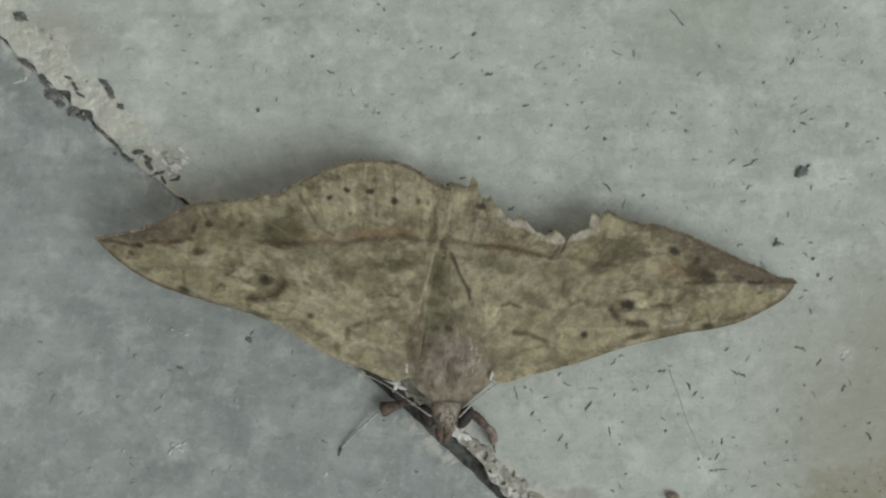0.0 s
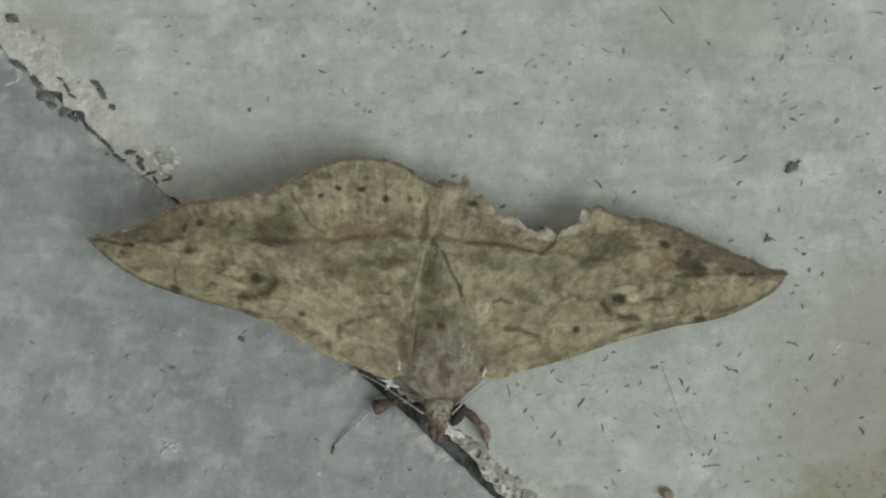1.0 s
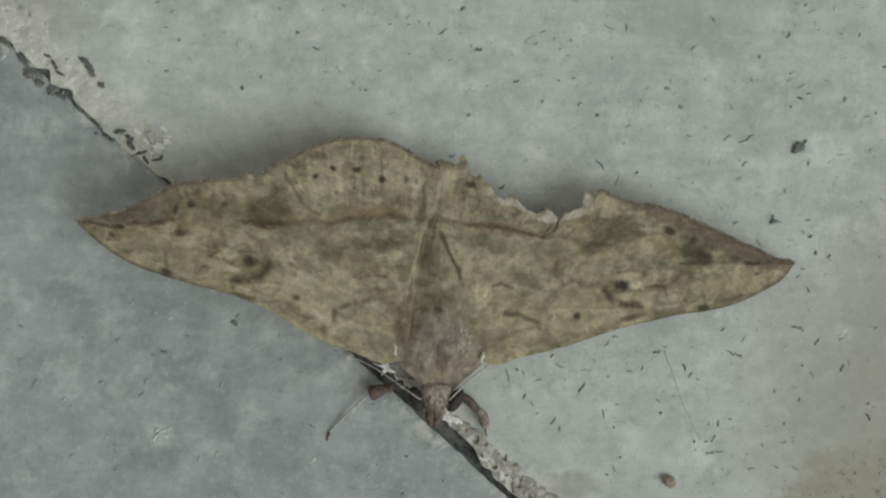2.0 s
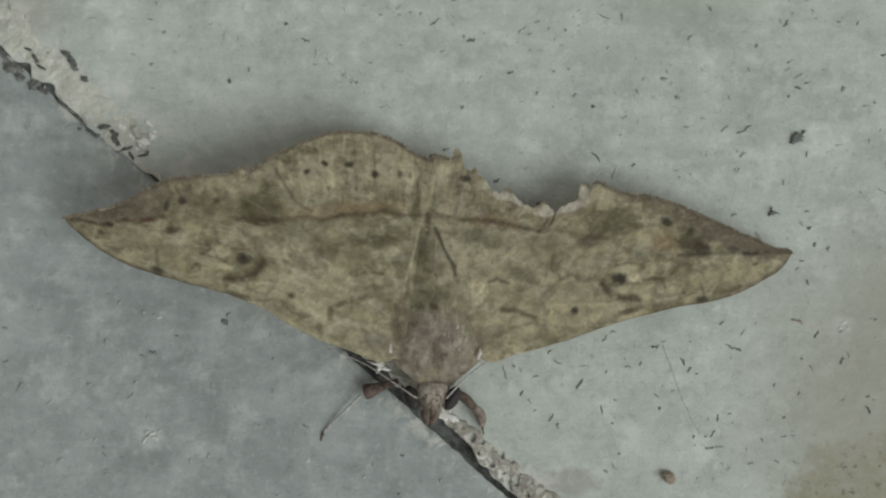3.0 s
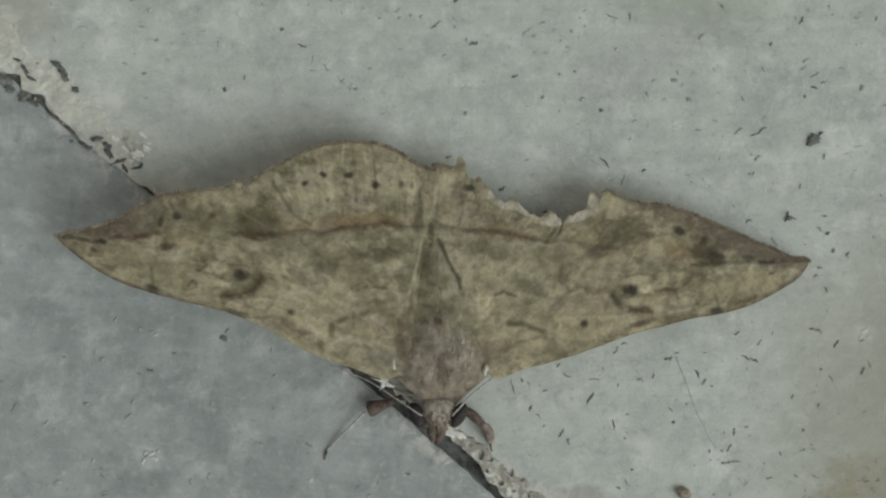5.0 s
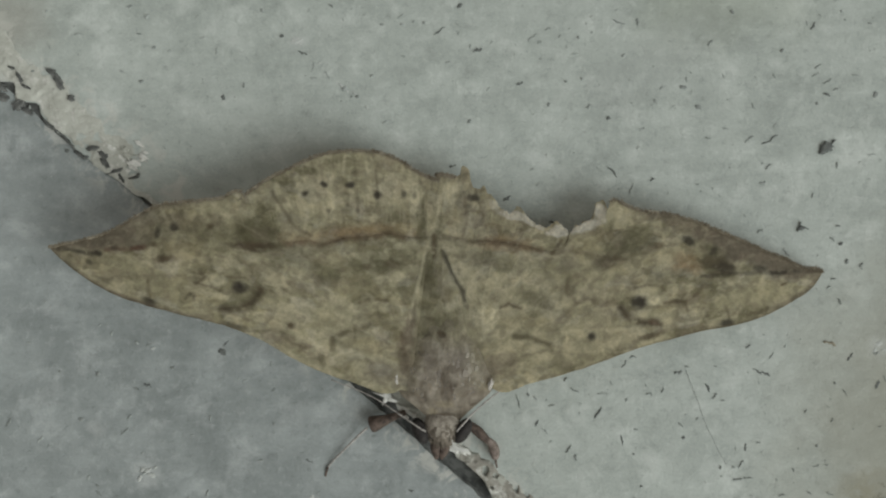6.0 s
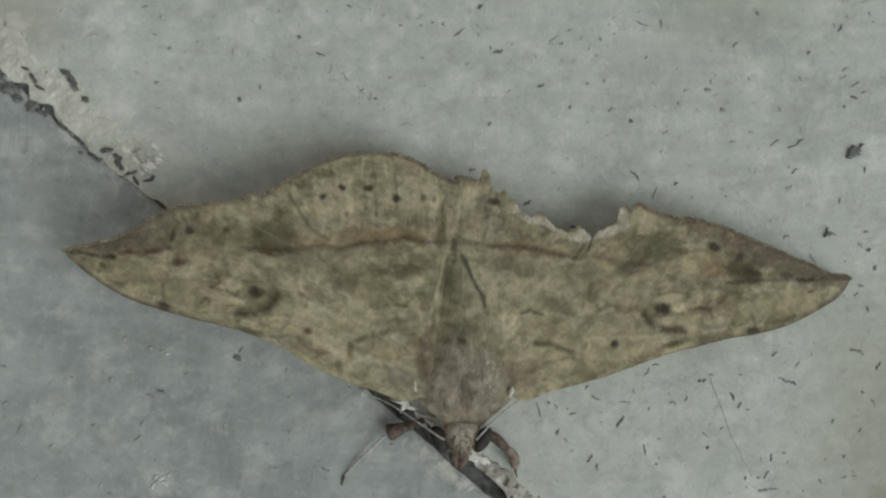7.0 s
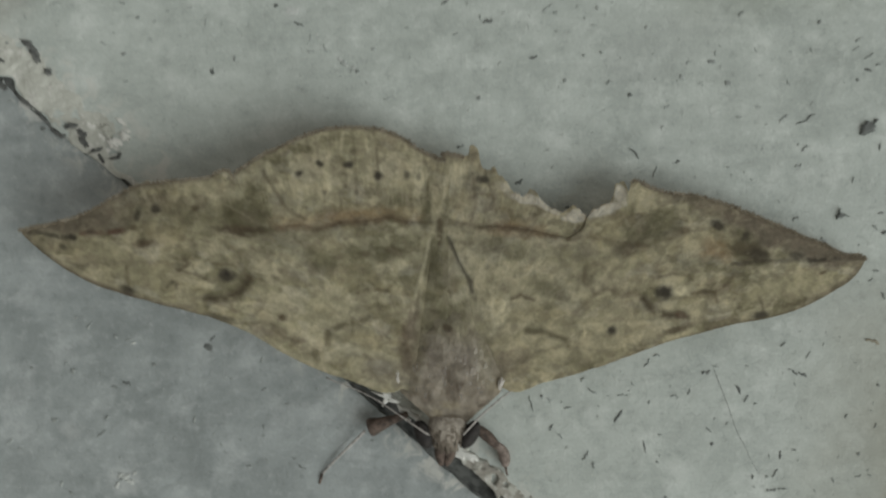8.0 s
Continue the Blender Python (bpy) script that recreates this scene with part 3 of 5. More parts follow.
GRIT_FAINT_WEST = [
    (-42.8, -5.6, 0.38, 0.21, 20), (-38.5, -3.6, 0.43, 0.16, 0), (-37.9, 26.7, 0.32, 0.21, 0), (-37.4, -11.9, 0.71, 0.2, 45), (-37.3, 25.4, 0.32, 0.21, 40), (-36.5, -17.2, 0.48, 0.21, -60),
    (-36.4, -17.2, 0.41, 0.2, -40), (-36.2, -17, 0.46, 0.3, -50), (-35.1, 28.3, 0.75, 0.27, -20), (-34.4, 23.3, 0.86, 0.21, 0), (-33.2, -15.2, 0.48, 0.27, 60), (-32.1, -17.9, 0.51, 0.25, 10),
    (-31.3, -2.8, 0.43, 0.21, 60), (-30.7, -16.8, 0.43, 0.16, -10), (-30.6, 20, 0.48, 0.27, 0), (-29.7, -10, 0.48, 0.21, 50), (-29.1, -3.6, 0.43, 0.27, 0), (-28.7, 16.9, 0.38, 0.21, 0),
]
GRIT_FAINT_MIDWEST = [
    (-28.5, 24.8, 0.48, 0.38, 20), (-28.4, -14.8, 0.36, 0.2, 20), (-28, -3.8, 0.54, 0.21, 10), (-24.5, -17, 0.46, 0.25, 70), (-24, 24.8, 0.38, 0.21, 30), (-22.9, -16.5, 0.59, 0.16, 70),
    (-22.7, -10.1, 0.54, 0.16, 80), (-22.3, 21.7, 0.75, 0.27, 80), (-18.3, 25.2, 0.38, 0.27, -40), (-18.3, -13.7, 0.46, 0.2, 0), (-17.4, -5.4, 0.41, 0.15, 80), (-13.8, 19.3, 0.64, 0.27, 10),
    (-13.8, 20.4, 0.48, 0.21, 80), (-12.6, 19.5, 0.7, 0.21, -65), (-11.1, 18.3, 0.59, 0.43, 20), (-8.7, 19.4, 0.43, 0.27, 10), (-7.6, 15.4, 0.54, 0.27, 30), (-6.3, 24.6, 0.7, 0.21, 25),
]
GRIT_FAINT_MIDDLE = [
    (-6.1, 23.9, 0.43, 0.27, 0), (-6, 21.1, 0.38, 0.16, 0), (-5.1, 24.1, 0.32, 0.21, 60), (-4.2, 24, 0.32, 0.27, 70), (-1.9, -18.4, 0.3, 0.25, 60), (-0.2, 21.9, 0.38, 0.21, 80),
    (1.3, 18.2, 0.43, 0.21, 50), (5.1, 22.6, 0.97, 0.27, 40), (5.2, -8.4, 0.43, 0.21, -60), (5.8, 22.2, 0.43, 0.21, 40), (6.5, 23.4, 0.54, 0.27, 20), (7.8, -6.8, 0.48, 0.21, 55),
    (9.1, 22.6, 0.32, 0.21, 80), (9.4, 26.3, 0.54, 0.27, 0), (9.4, 19, 0.32, 0.27, 0), (10, 16.6, 0.64, 0.32, 20), (10.9, -8, 0.86, 0.21, 0), (11.7, -7.1, 0.38, 0.21, -60),
]
GRIT_FAINT_MIDEAST = [
    (13, 21, 0.43, 0.27, 30), (13.7, -17, 0.75, 0.27, -60), (14.5, 14.6, 0.54, 0.32, 40), (15.7, 17, 0.48, 0.38, -60), (18.1, -5.7, 0.38, 0.16, 0), (18.9, -10.1, 0.32, 0.16, 40),
    (20.5, -5.7, 0.27, 0.16, 0), (21.1, -8.6, 0.32, 0.16, 0), (21.6, 14.6, 0.48, 0.21, 0), (21.9, -14.2, 0.32, 0.21, 0), (24, 16.5, 0.59, 0.32, -60), (24.7, 9.9, 0.54, 0.32, 20),
    (25.2, -4.8, 0.64, 0.21, 50), (25.8, 19.1, 0.38, 0.16, -60), (26.6, 4, 0.86, 0.38, -60), (28.6, 28.6, 0.54, 0.21, 0), (28.9, 8.8, 0.54, 0.16, 70), (29.3, 19.2, 0.7, 0.16, 36),
]
GRIT_FAINT_EAST = [
    (29.7, -14, 0.38, 0.16, 0), (29.9, -16.4, 0.54, 0.16, -20), (30, 26.4, 0.54, 0.27, -10), (30.1, 1, 0.43, 0.21, 25), (30.5, 5.1, 0.48, 0.27, -40), (31.3, 25.7, 0.86, 0.21, 30),
    (31.6, 24.6, 0.32, 0.21, -50), (31.9, 23.9, 0.27, 0.21, 0), (32.2, 26.9, 0.38, 0.21, 80), (32.7, 19.1, 0.7, 0.16, -10), (33.9, 12.3, 0.86, 0.16, 5), (34, -4.6, 0.48, 0.27, 0),
    (34.3, -16.8, 0.38, 0.21, 0), (37.9, 8.1, 1.07, 0.11, -30),
]
GRIT_FAINT = GRIT_FAINT_WEST + GRIT_FAINT_MIDWEST + GRIT_FAINT_MIDDLE + GRIT_FAINT_MIDEAST + GRIT_FAINT_EAST
seed = 0
for rows, material, label in ((GRIT_DARK, grit_dark, "small dark speck of grit lying on the concrete"), (GRIT_MID, grit_mid, "grey-green speck of grit lying on the concrete"),
                              (GRIT_FAINT, fleck_grey, "faint grey speck of dirt lying on the concrete")):
    for x, y, length, width, turn in rows:
        seed += 1
        piece = clot(length, width, 0.09, 3.1 * seed + 1, 14) if width > 0.6 * length else fleck(length, 0.82 * width, 0.07, 3.1 * seed + 1)
        ob = thing("grit_speck", label, "grit", "dark grit on the concrete", data=mesh_from("grit_speck", *piece, [material], False), at=(x, y, 0.02))
        ob.rotation_euler = (0, 0, radians(turn))


def grit_cluster(label, x, y, pieces):
    data = mesh_from("grit_grain", *join(*[turned(p, dx, dy, turn) for p, dx, dy, turn in pieces]), [grit_dark], False)
    return thing("grit_grain", label, "grit", "dark grit on the concrete", data=data, at=(x, y, 0.02))


grit_cluster("largest black grain of grit with a spike", 30.0, 12.9, [(clot(1.25, 1.15, 0.30, 5.0), 0, 0, 20), (fleck(0.8, 0.3, 0.2, 8.0), 0.6, 0.45, 40), (clot(0.6, 0.5, 0.2, 6.0), -0.3, -0.35, 0)])
grit_cluster("three-armed black grain of grit", 27.8, 6.1, [(clot(0.55, 0.5, 0.2, 2.0), 0, -0.05, 0), (fleck(0.85, 0.26, 0.2, 2.0), -0.1, 0.05, 80), (fleck(0.7, 0.2, 0.14, 3.0), 0.35, -0.08, -6)])

# dark clumps along the joint, dirt and the painted shade of open gaps: place x, y; length; width; turn
DARK_UPPER = [
    (-45.4, 26.3, 1.29, 0.64, -40), (-44.6, 21.7, 1.61, 0.48, -30), (-42.7, 20, 1.29, 0.38, -52), (-41.7, 18.8, 1.82, 0.8, -15), (-41, 17.8, 1.07, 0.59, -30), (-39.7, 17.1, 1.18, 0.64, 25),
    (-38.9, 16.6, 1.07, 0.38, -35), (-36.9, 15.3, 1.39, 0.27, -42), (-35.4, 14, 1.82, 0.21, -48), (-34.2, 12.7, 1.07, 0.27, -40), (-36.7, 19.9, 1.07, 0.38, -35), (-36.2, 19.1, 1.39, 0.48, -55),
    (-35.1, 17.7, 0.59, 0.38, -30), (-39.6, 19.5, 0.97, 0.27, -60), (-39, 18.7, 0.86, 0.21, -30), (-33, 13.3, 1.18, 0.32, 5), (-32.2, 12.7, 1.18, 0.43, -45), (-40.3, 20.4, 0.64, 0.21, -20),
    (-32, 12, 1.29, 0.43, -60),
]
DARK_END = [
    (-31, 11.3, 1.21, 0.35, 20), (-30.6, 10.7, 0.8, 0.25, -60), (-29.5, 10.7, 0.91, 0.2, 10), (-29.1, 10.9, 0.5, 0.2, 70)
]
for n, (x, y, length, width, turn) in enumerate(DARK_UPPER + DARK_END):
    piece = clot(length * 1.25, width * 1.5, 0.14, 4.7 * n + 200, 34)
    ob = thing("dark_clump", "dark clump along the mortar joint, for dirt and shaded gaps", "dirt", "dirt along the joint",
               data=mesh_from("dark_clump", *piece, [joint_dirt], False), at=(x, y, 0.08))
    ob.rotation_euler = (0, 0, radians(turn))

CHIPS_FAR = [
    (-11.4, 18.6, 0.6, 0.3, -40), (-10.3, 17.9, 0.5, 0.25, -30), (-10.9, 18.1, 0.3, 0.2, 20), (-16.5, 24.0, 0.35, 0.2, -45),
    (-13.3, 20.6, 0.3, 0.2, 10), (-9.2, 16.7, 0.4, 0.2, -45), (-28.1, -14.6, 0.9, 0.35, 30), (-27.6, -15.0, 0.5, 0.4, -10), (-28.8, -15.3, 0.5, 0.3, 60),
    (-27.7, -4.1, 0.5, 0.3, 20), (-15.3, 22.5, 1.1, 0.7, 10), (34.2, -3.8, 0.7, 0.4, 20), (33.9, -4.3, 0.5, 0.3, 60), (34.6, -4.3, 0.4, 0.25, 10),
]
CHIPS_NEAR = [
    (-28.5, -14.5, 0.7, 0.3, 40), (-27.9, -14.9, 0.5, 0.3, 10), (-28.7, -15.1, 0.4, 0.25, 80), (-27.4, -14.3, 0.5, 0.18, 30),
    (-15.5, 22.7, 0.7, 0.35, -20), (-15.0, 22.3, 0.4, 0.25, 40), (23.5, -16.7, 0.6, 0.2, -40), (24.0, -17.0, 0.5, 0.2, 20), (-8.8, -18.2, 0.4, 0.2, 50),
    (-45.3, 19.9, 1.1, 0.3, 20), (-44.6, 20.2, 0.8, 0.25, 60), (-13.9, -16.8, 0.6, 0.3, 50), (37.2, -5.2, 0.3, 0.2, 0),
]
CHIPS_END = [(-30.6, 12.3, 1.2, 0.6, -50), (-28.7, 12.3, 1.0, 0.5, 20), (-29.6, 11.6, 1.1, 0.5, -30), (-31.4, 13.2, 1.3, 0.5, -45), (-28.5, 12.9, 0.6, 0.4, 0), (-29.1, 13.7, 1.0, 0.4, -35), (-30.1, 11.3, 0.6, 0.3, 0)]
PALE_CHIPS = CHIPS_FAR + CHIPS_NEAR + CHIPS_END
for n, (x, y, length, width, turn) in enumerate(PALE_CHIPS):
    ob = thing("lime_chip", "small whitish chip of lime on the concrete", "chip", "pale chips on the concrete",
               data=mesh_from("lime_chip", *clot(length, width, 0.06, 5.3 * n + 40, 20), [grit_pale if n >= len(PALE_CHIPS) - 7 else lime_pale], False), at=(x, y, 0.05 if n >= len(PALE_CHIPS) - 7 else 0.0))
    ob.rotation_euler = (0, 0, radians(turn))

BROWN_BITS = [(18.5, -17.8, 1.25, 1.0, -35, "brown seed grain lying on the concrete"), (30.1, -3.7, 1.1, 0.45, -20, "tan curled husk scrap lying on the concrete")]
for n, (x, y, length, width, turn, words) in enumerate(BROWN_BITS):
    ob = thing("plant_crumb", words, "crumb", data=mesh_from("plant_crumb", *(lump(0, 0, 0.25, length / 2, width / 2, 0.4, 20, 12, 0.7, 6.0) if n == 0 else fleck(length, width, 0.12, 2.3 * n + 77)), [seed_brown if n == 0 else husk_tan], True), at=(x, y, 0.02))
    ob.rotation_euler = (0, 0, radians(turn))


def scatter_flecks(count, name, label, material, size, seed, angle):
    made = np.random.default_rng(seed)
    pieces = []
    while len(pieces) < count:
        x, y = made.uniform(-50, 50), made.uniform(-36, 36)
        off = (x - JOINT_AT[0]) * ACROSS[0] + (y - JOINT_AT[1]) * ACROSS[1]
        if -0.4 < off < 4.6 or (off < 0 and made.random() < 0.45):
            continue
        k = made.random() ** 2.2
        length = size * (0.45 + 1.3 * k)
        width = max(0.10, length * made.uniform(0.14, 0.45))
        turn = made.normal(angle, 40) if made.random() < 0.7 else made.uniform(0, 180)
        pieces.append(turned(fleck(length, width, 0.06, len(pieces) * 1.7 + seed, 5), x, y, turn))
    return thing(name, label, "specks", kind="stuff", data=mesh_from(name, *join(*pieces), [material], False), at=(0, 0, 0.01))


scatter_flecks(620, "fine_flecks", "fine grey flecks strewn over the concrete", fleck_grey, 0.26, 11, 50)


# The hairline scratch is added as a thin raised thread, not cut in.
def build_hairline():
    path = fine_path([(18.0, -6.0, 0.03), (18.4, -7.2, 0.03), (19.0, -8.8, 0.03), (20.2, -12.0, 0.02), (21.2, -14.0, 0.0)], 30)
    path[:, 0] += 0.28 * (fnoise(path[:, 1], 0 * path[:, 1], 2.0, 3.0) - 0.5)
    data = mesh_from("fibre", *tube(path, np.linspace(0.015, 0.008, 30), 6), [hairline_grey])
    return thing("fibre", "thin grey hairline scratch, laid on the concrete as a thread", "fibre", data=data)


build_hairline()


# ---- the moth ----
BODY = np.array((-2.6, -5.0, 0.0))
moth = thing("moth", "mottled tan moth with spread torn wings resting on concrete", "moth", at=BODY)

TAN, OLIVE, BROWN, DARK = (0.304, 0.289, 0.197), (0.165, 0.154, 0.095), (0.095, 0.070, 0.043), (0.050, 0.043, 0.033)
MURK, MAROON = (0.122, 0.112, 0.067), (0.125, 0.080, 0.056)
MAUVE = (0.162, 0.141, 0.106)
CREAM, RUST, GREY = (0.415, 0.396, 0.290), (0.14, 0.092, 0.058), (0.44, 0.435, 0.39)
ORANGE, STRAW, PALE = (0.29, 0.205, 0.115), (0.325, 0.292, 0.188), (0.48, 0.465, 0.35)
DUSK, UMBER = (0.085, 0.068, 0.044), (0.17, 0.138, 0.105)


def stroke(x, y, points):
    """Distance in mm to a broken line."""
    best = np.full(np.shape(x), 99.0)
    for (ax, ay), (bx, by) in zip(points, points[1:]):
        k = np.clip(((x - ax) * (bx - ax) + (y - ay) * (by - ay)) / ((bx - ax) ** 2 + (by - ay) ** 2), 0, 1)
        best = np.minimum(best, np.hypot(x - ax - k * (bx - ax), y - ay - k * (by - ay)))
    return best


def spot(x, y, cx, cy, rx, ry, degrees=0):
    c, s = math.cos(radians(degrees)), math.sin(radians(degrees))
    u, v = (x - cx) * c + (y - cy) * s, -(x - cx) * s + (y - cy) * c
    return np.hypot(u / rx, v / ry)


# Lines, spots and clouds of the pattern, some painting light and shade at wing edges; each with its colour, width and
# strength; places in mm.
CROSS_LINE = [(-18.8, 4.8), (-16.8, 4.6), (-15.6, 4.8), (-13.9, 5), (-12.6, 4.7), (-10.9, 5.2), (-9, 5.3), (-6.9, 5.6), (-5.8, 5.3), (-4.3, 5.2), (-3.3, 5.4), (-1.2, 5.1), (-0.2, 4.8), (0.6, 5), (1.7, 4.8), (2.9, 4.7), (4.2, 4.4), (5.6, 4.1), (6.8, 3.9), (8.6, 4), (9.6, 3.7), (11.5, 3.5), (12.6, 3.2)]
LINES_BAND = [
    ([(-15.8, 5.2), (-13.9, 5.4), (-10.9, 5.7), (-7, 6.1), (-5.1, 5.8)], ORANGE, 0.38, 0.32),
    ([(1.5, 5.1), (3.2, 4.9), (4.4, 4.7)], ORANGE, 0.29, 0.45),
]
LINES_BAND += [(CROSS_LINE, BROWN, 0.15, 0.45), (CROSS_LINE[2:9], RUST, 0.22, 0.45), (CROSS_LINE[13:18], RUST, 0.22, 0.5)]
LINES_TIP = [
    ([(-35.4, 4.5), (-34.1, 4.5), (-32.8, 4.2), (-31.3, 4)], DARK, 0.14, 0.85),
    ([(-30.8, 4.4), (-29.9, 4.6), (-29, 4.4), (-27.5, 4.7)], MAROON, 0.14, 0.75),
    ([(24.9, 2.1), (26.9, 2.3), (29, 2.3)], DARK, 0.14, 0.85),
    ([(18.9, 1.9), (21.5, 2.1), (24.9, 2.2)], DARK, 0.12, 0.5),
    ([(-35.4, 4.3), (-34.5, 3.2), (-32.6, 1.9), (-30.3, 0.8), (-27.2, -0.2)], BROWN, 0.096, 0.5),
    ([(28.8, 1.6), (28, 0.7), (25.4, -0.7), (22.9, -1.3)], BROWN, 0.12, 0.45),
]
LINES_EYE = [
    ([(-17.7, 1.1), (-17.9, 0.5), (-18.5, -0.1), (-19.7, -0.6), (-21, -0.6)], DUSK, 0.25, 0.95),
    ([(-20.6, 2.1), (-19, 2), (-18.1, 1.4), (-17.6, 0.8)], BROWN, 0.096, 0.5),
    ([(12.2, -0.7), (12.7, -1.3), (13.8, -1.9), (15.4, -1.9)], DUSK, 0.24, 1.0),
    ([(13.4, 0.9), (14.4, 1.2), (15.6, 1.1), (16.4, 0.3)], BROWN, 0.084, 0.45),
    ([(-22.9, 2.7), (-22.4, 2.1), (-23.2, 1.6)], BROWN, 0.096, 0.6),
    ([(-23.4, 1.7), (-21.9, 1.3), (-20.6, 0.7)], BROWN, 0.084, 0.5),
    ([(-22.1, 1.9), (-21.8, 1.4)], BROWN, 0.096, 0.5),
    ([(-23.7, 0.7), (-24, 0.3)], DARK, 0.096, 0.7),
    ([(-27.2, 1.8), (-27, 0.2)], BROWN, 0.12, 0.5),
]
LINES_INNER = [
    ([(-11.7, -4), (-11.7, -3.1), (-10.9, -2.7), (-9.5, -2.3), (-8.4, -1.9)], (0.105, 0.090, 0.052), 0.18, 0.8),
    ([(-9.5, -0.1), (-8, 0.2), (-7.2, 0)], BROWN, 0.11, 0.6),
    ([(3.3, -3), (4.4, -3.1), (5.6, -3.5), (6.3, -3.7), (6.5, -4.2)], (0.105, 0.090, 0.052), 0.17, 0.8),
    ([(2.1, -0.6), (2.9, -0.3), (3.8, -0.7)], BROWN, 0.11, 0.75),
    ([(15.9, -0.3), (17.7, -0.1), (18.6, 0.4), (19.2, 1.2)], BROWN, 0.12, 0.75),
    ([(17.6, -0.3), (18, -1.4)], BROWN, 0.084, 0.6),
    ([(21.1, -0.7), (21.3, -1.6)], BROWN, 0.096, 0.5),
    ([(7.8, 1.7), (7.6, 0.7), (8.5, -0.3), (9.5, 0.1), (10.5, -0.5), (11.6, -0)], BROWN, 0.14, 0.5),
    # shade where the wings overlap at the tear, painted brown
    ([(7.3, 4.9), (6.5, 3.9)], BROWN, 0.12, 0.75),
    ([(8.5, -0.3), (7.8, -1), (6.8, -1.8)], BROWN, 0.12, 0.35),
]
LINES_BASE = [
    # the forewings' inner edges: bright rim and dark fold painted on as lines
    ([(-2.8, 7.8), (-3.4, 6), (-4, 4), (-4.4, 2.1), (-5, 0.2), (-5.3, -1.4)], CREAM, 0.10, 0.75),
    ([(-2.5, 6.7), (-3, 5.4), (-3.5, 3.9), (-4, 2.1)], MURK, 0.24, 0.5),
    ([(-3.3, 5.3), (-3.2, 3.7)], BROWN, 0.17, 0.8),
    ([(-2.6, 4), (-1.7, 2.1), (-0.9, 0.7), (-0.6, -0.6)], DARK, 0.14, 0.85),
    ([(1.8, -0.6), (1.2, -1.8), (0.7, -3.0)], PALE, 0.20, 0.95),
    ([(-0.5, 1.2), (0.1, -0.8), (0.4, -2.5)], CREAM, 0.20, 0.85),
    ([(-0.5, 2.1), (0.1, 0.7), (0.4, -0.8)], CREAM, 0.12, 0.4),
]
LINES_BACK = [
    # painted shade along the forewing's edge over the hindwing
    ([(-16.8, 9.1), (-15.8, 7.6), (-14.9, 6.3), (-13.6, 5.5)], BROWN, 0.12, 0.5),
    ([(-6, -2.7), (-5.8, -4.2), (-5.5, -5.6)], BROWN, 0.19, 0.5),
    ([(-6.5, -3), (-6.2, -4.4), (-6, -5.6)], BROWN, 0.14, 0.45),
    ([(1, 6), (0.7, 7.2), (0.2, 8.9)], BROWN, 0.096, 0.4),
    ([(-0.8, 8.9), (-0.6, 6.7), (-0.9, 5.4)], BROWN, 0.12, 0.4),
]
LINES_RAY = [
    ([(-10.7, 12.1), (-10.9, 10.6)], CREAM, 0.12, 0.8),
    ([(-8.5, 12), (-8.3, 10.9), (-8.2, 9.4)], CREAM, 0.096, 0.7),
    ([(-8.2, 10.9), (-8, 9.2)], BROWN, 0.096, 0.4),
    ([(-12.9, 11.7), (-12.6, 10.2)], BROWN, 0.096, 0.35),
    ([(-6.1, 11.4), (-5.3, 10)], CREAM, 0.12, 0.6),
    ([(-12.6, 9), (-12.3, 6.6)], CREAM, 0.14, 0.4),
    ([(-10.9, 7.5), (-10.8, 6.1)], BROWN, 0.12, 0.35),
    ([(16.4, 5.9), (15.8, 5)], CREAM, 0.12, 0.6),
    ([(19.1, 6.1), (19.5, 5.8)], CREAM, 0.096, 0.5),
    ([(15.2, 4.2), (14.1, 3.1)], CREAM, 0.096, 0.35),
    ([(8.6, -4), (11, -3.4), (13.5, -3)], CREAM, 0.22, 0.6),
    ([(3.7, -6.6), (6.6, -5.8), (9, -4.9)], CREAM, 0.19, 0.4),
    ([(-18.8, -2.9), (-15.8, -4.3), (-12.9, -5.5)], CREAM, 0.19, 0.5),
    ([(-12.9, -5.5), (-10.9, -6.2), (-8.5, -7)], CREAM, 0.14, 0.4),
]
LINES = LINES_BAND + LINES_TIP + LINES_EYE + LINES_INNER + LINES_BASE + LINES_BACK + LINES_RAY
SPOTS_WEST = [
    (-19.5, 1.2, 0.67, 0.48, -5, DARK, 0.95), (-31.5, 4.1, 0.43, 0.22, -10, DARK, 0.85), (-32.2, 3.4, 0.29, 0.19, -10, DARK, 0.6), (-30.1, 4.6, 0.43, 0.19, 10, DARK, 0.6),
    (-28.1, 4.5, 0.82, 0.24, 5, MAROON, 0.85), (-26.4, 5.8, 0.29, 0.48, -20, DARK, 0.75), (-25, 6.3, 0.43, 0.34, 0, DARK, 0.85), (-22, 6.3, 0.34, 0.24, 0, BROWN, 0.7),
    (-25.8, 3.6, 0.87, 0.34, 5, BROWN, 0.85), (-26.8, 4.8, 0.43, 0.24, 0, BROWN, 0.6), (-27.1, 0, 0.63, 0.38, -40, DARK, 0.85), (-20, -2, 1, 0.29, -14, DARK, 0.7),
]
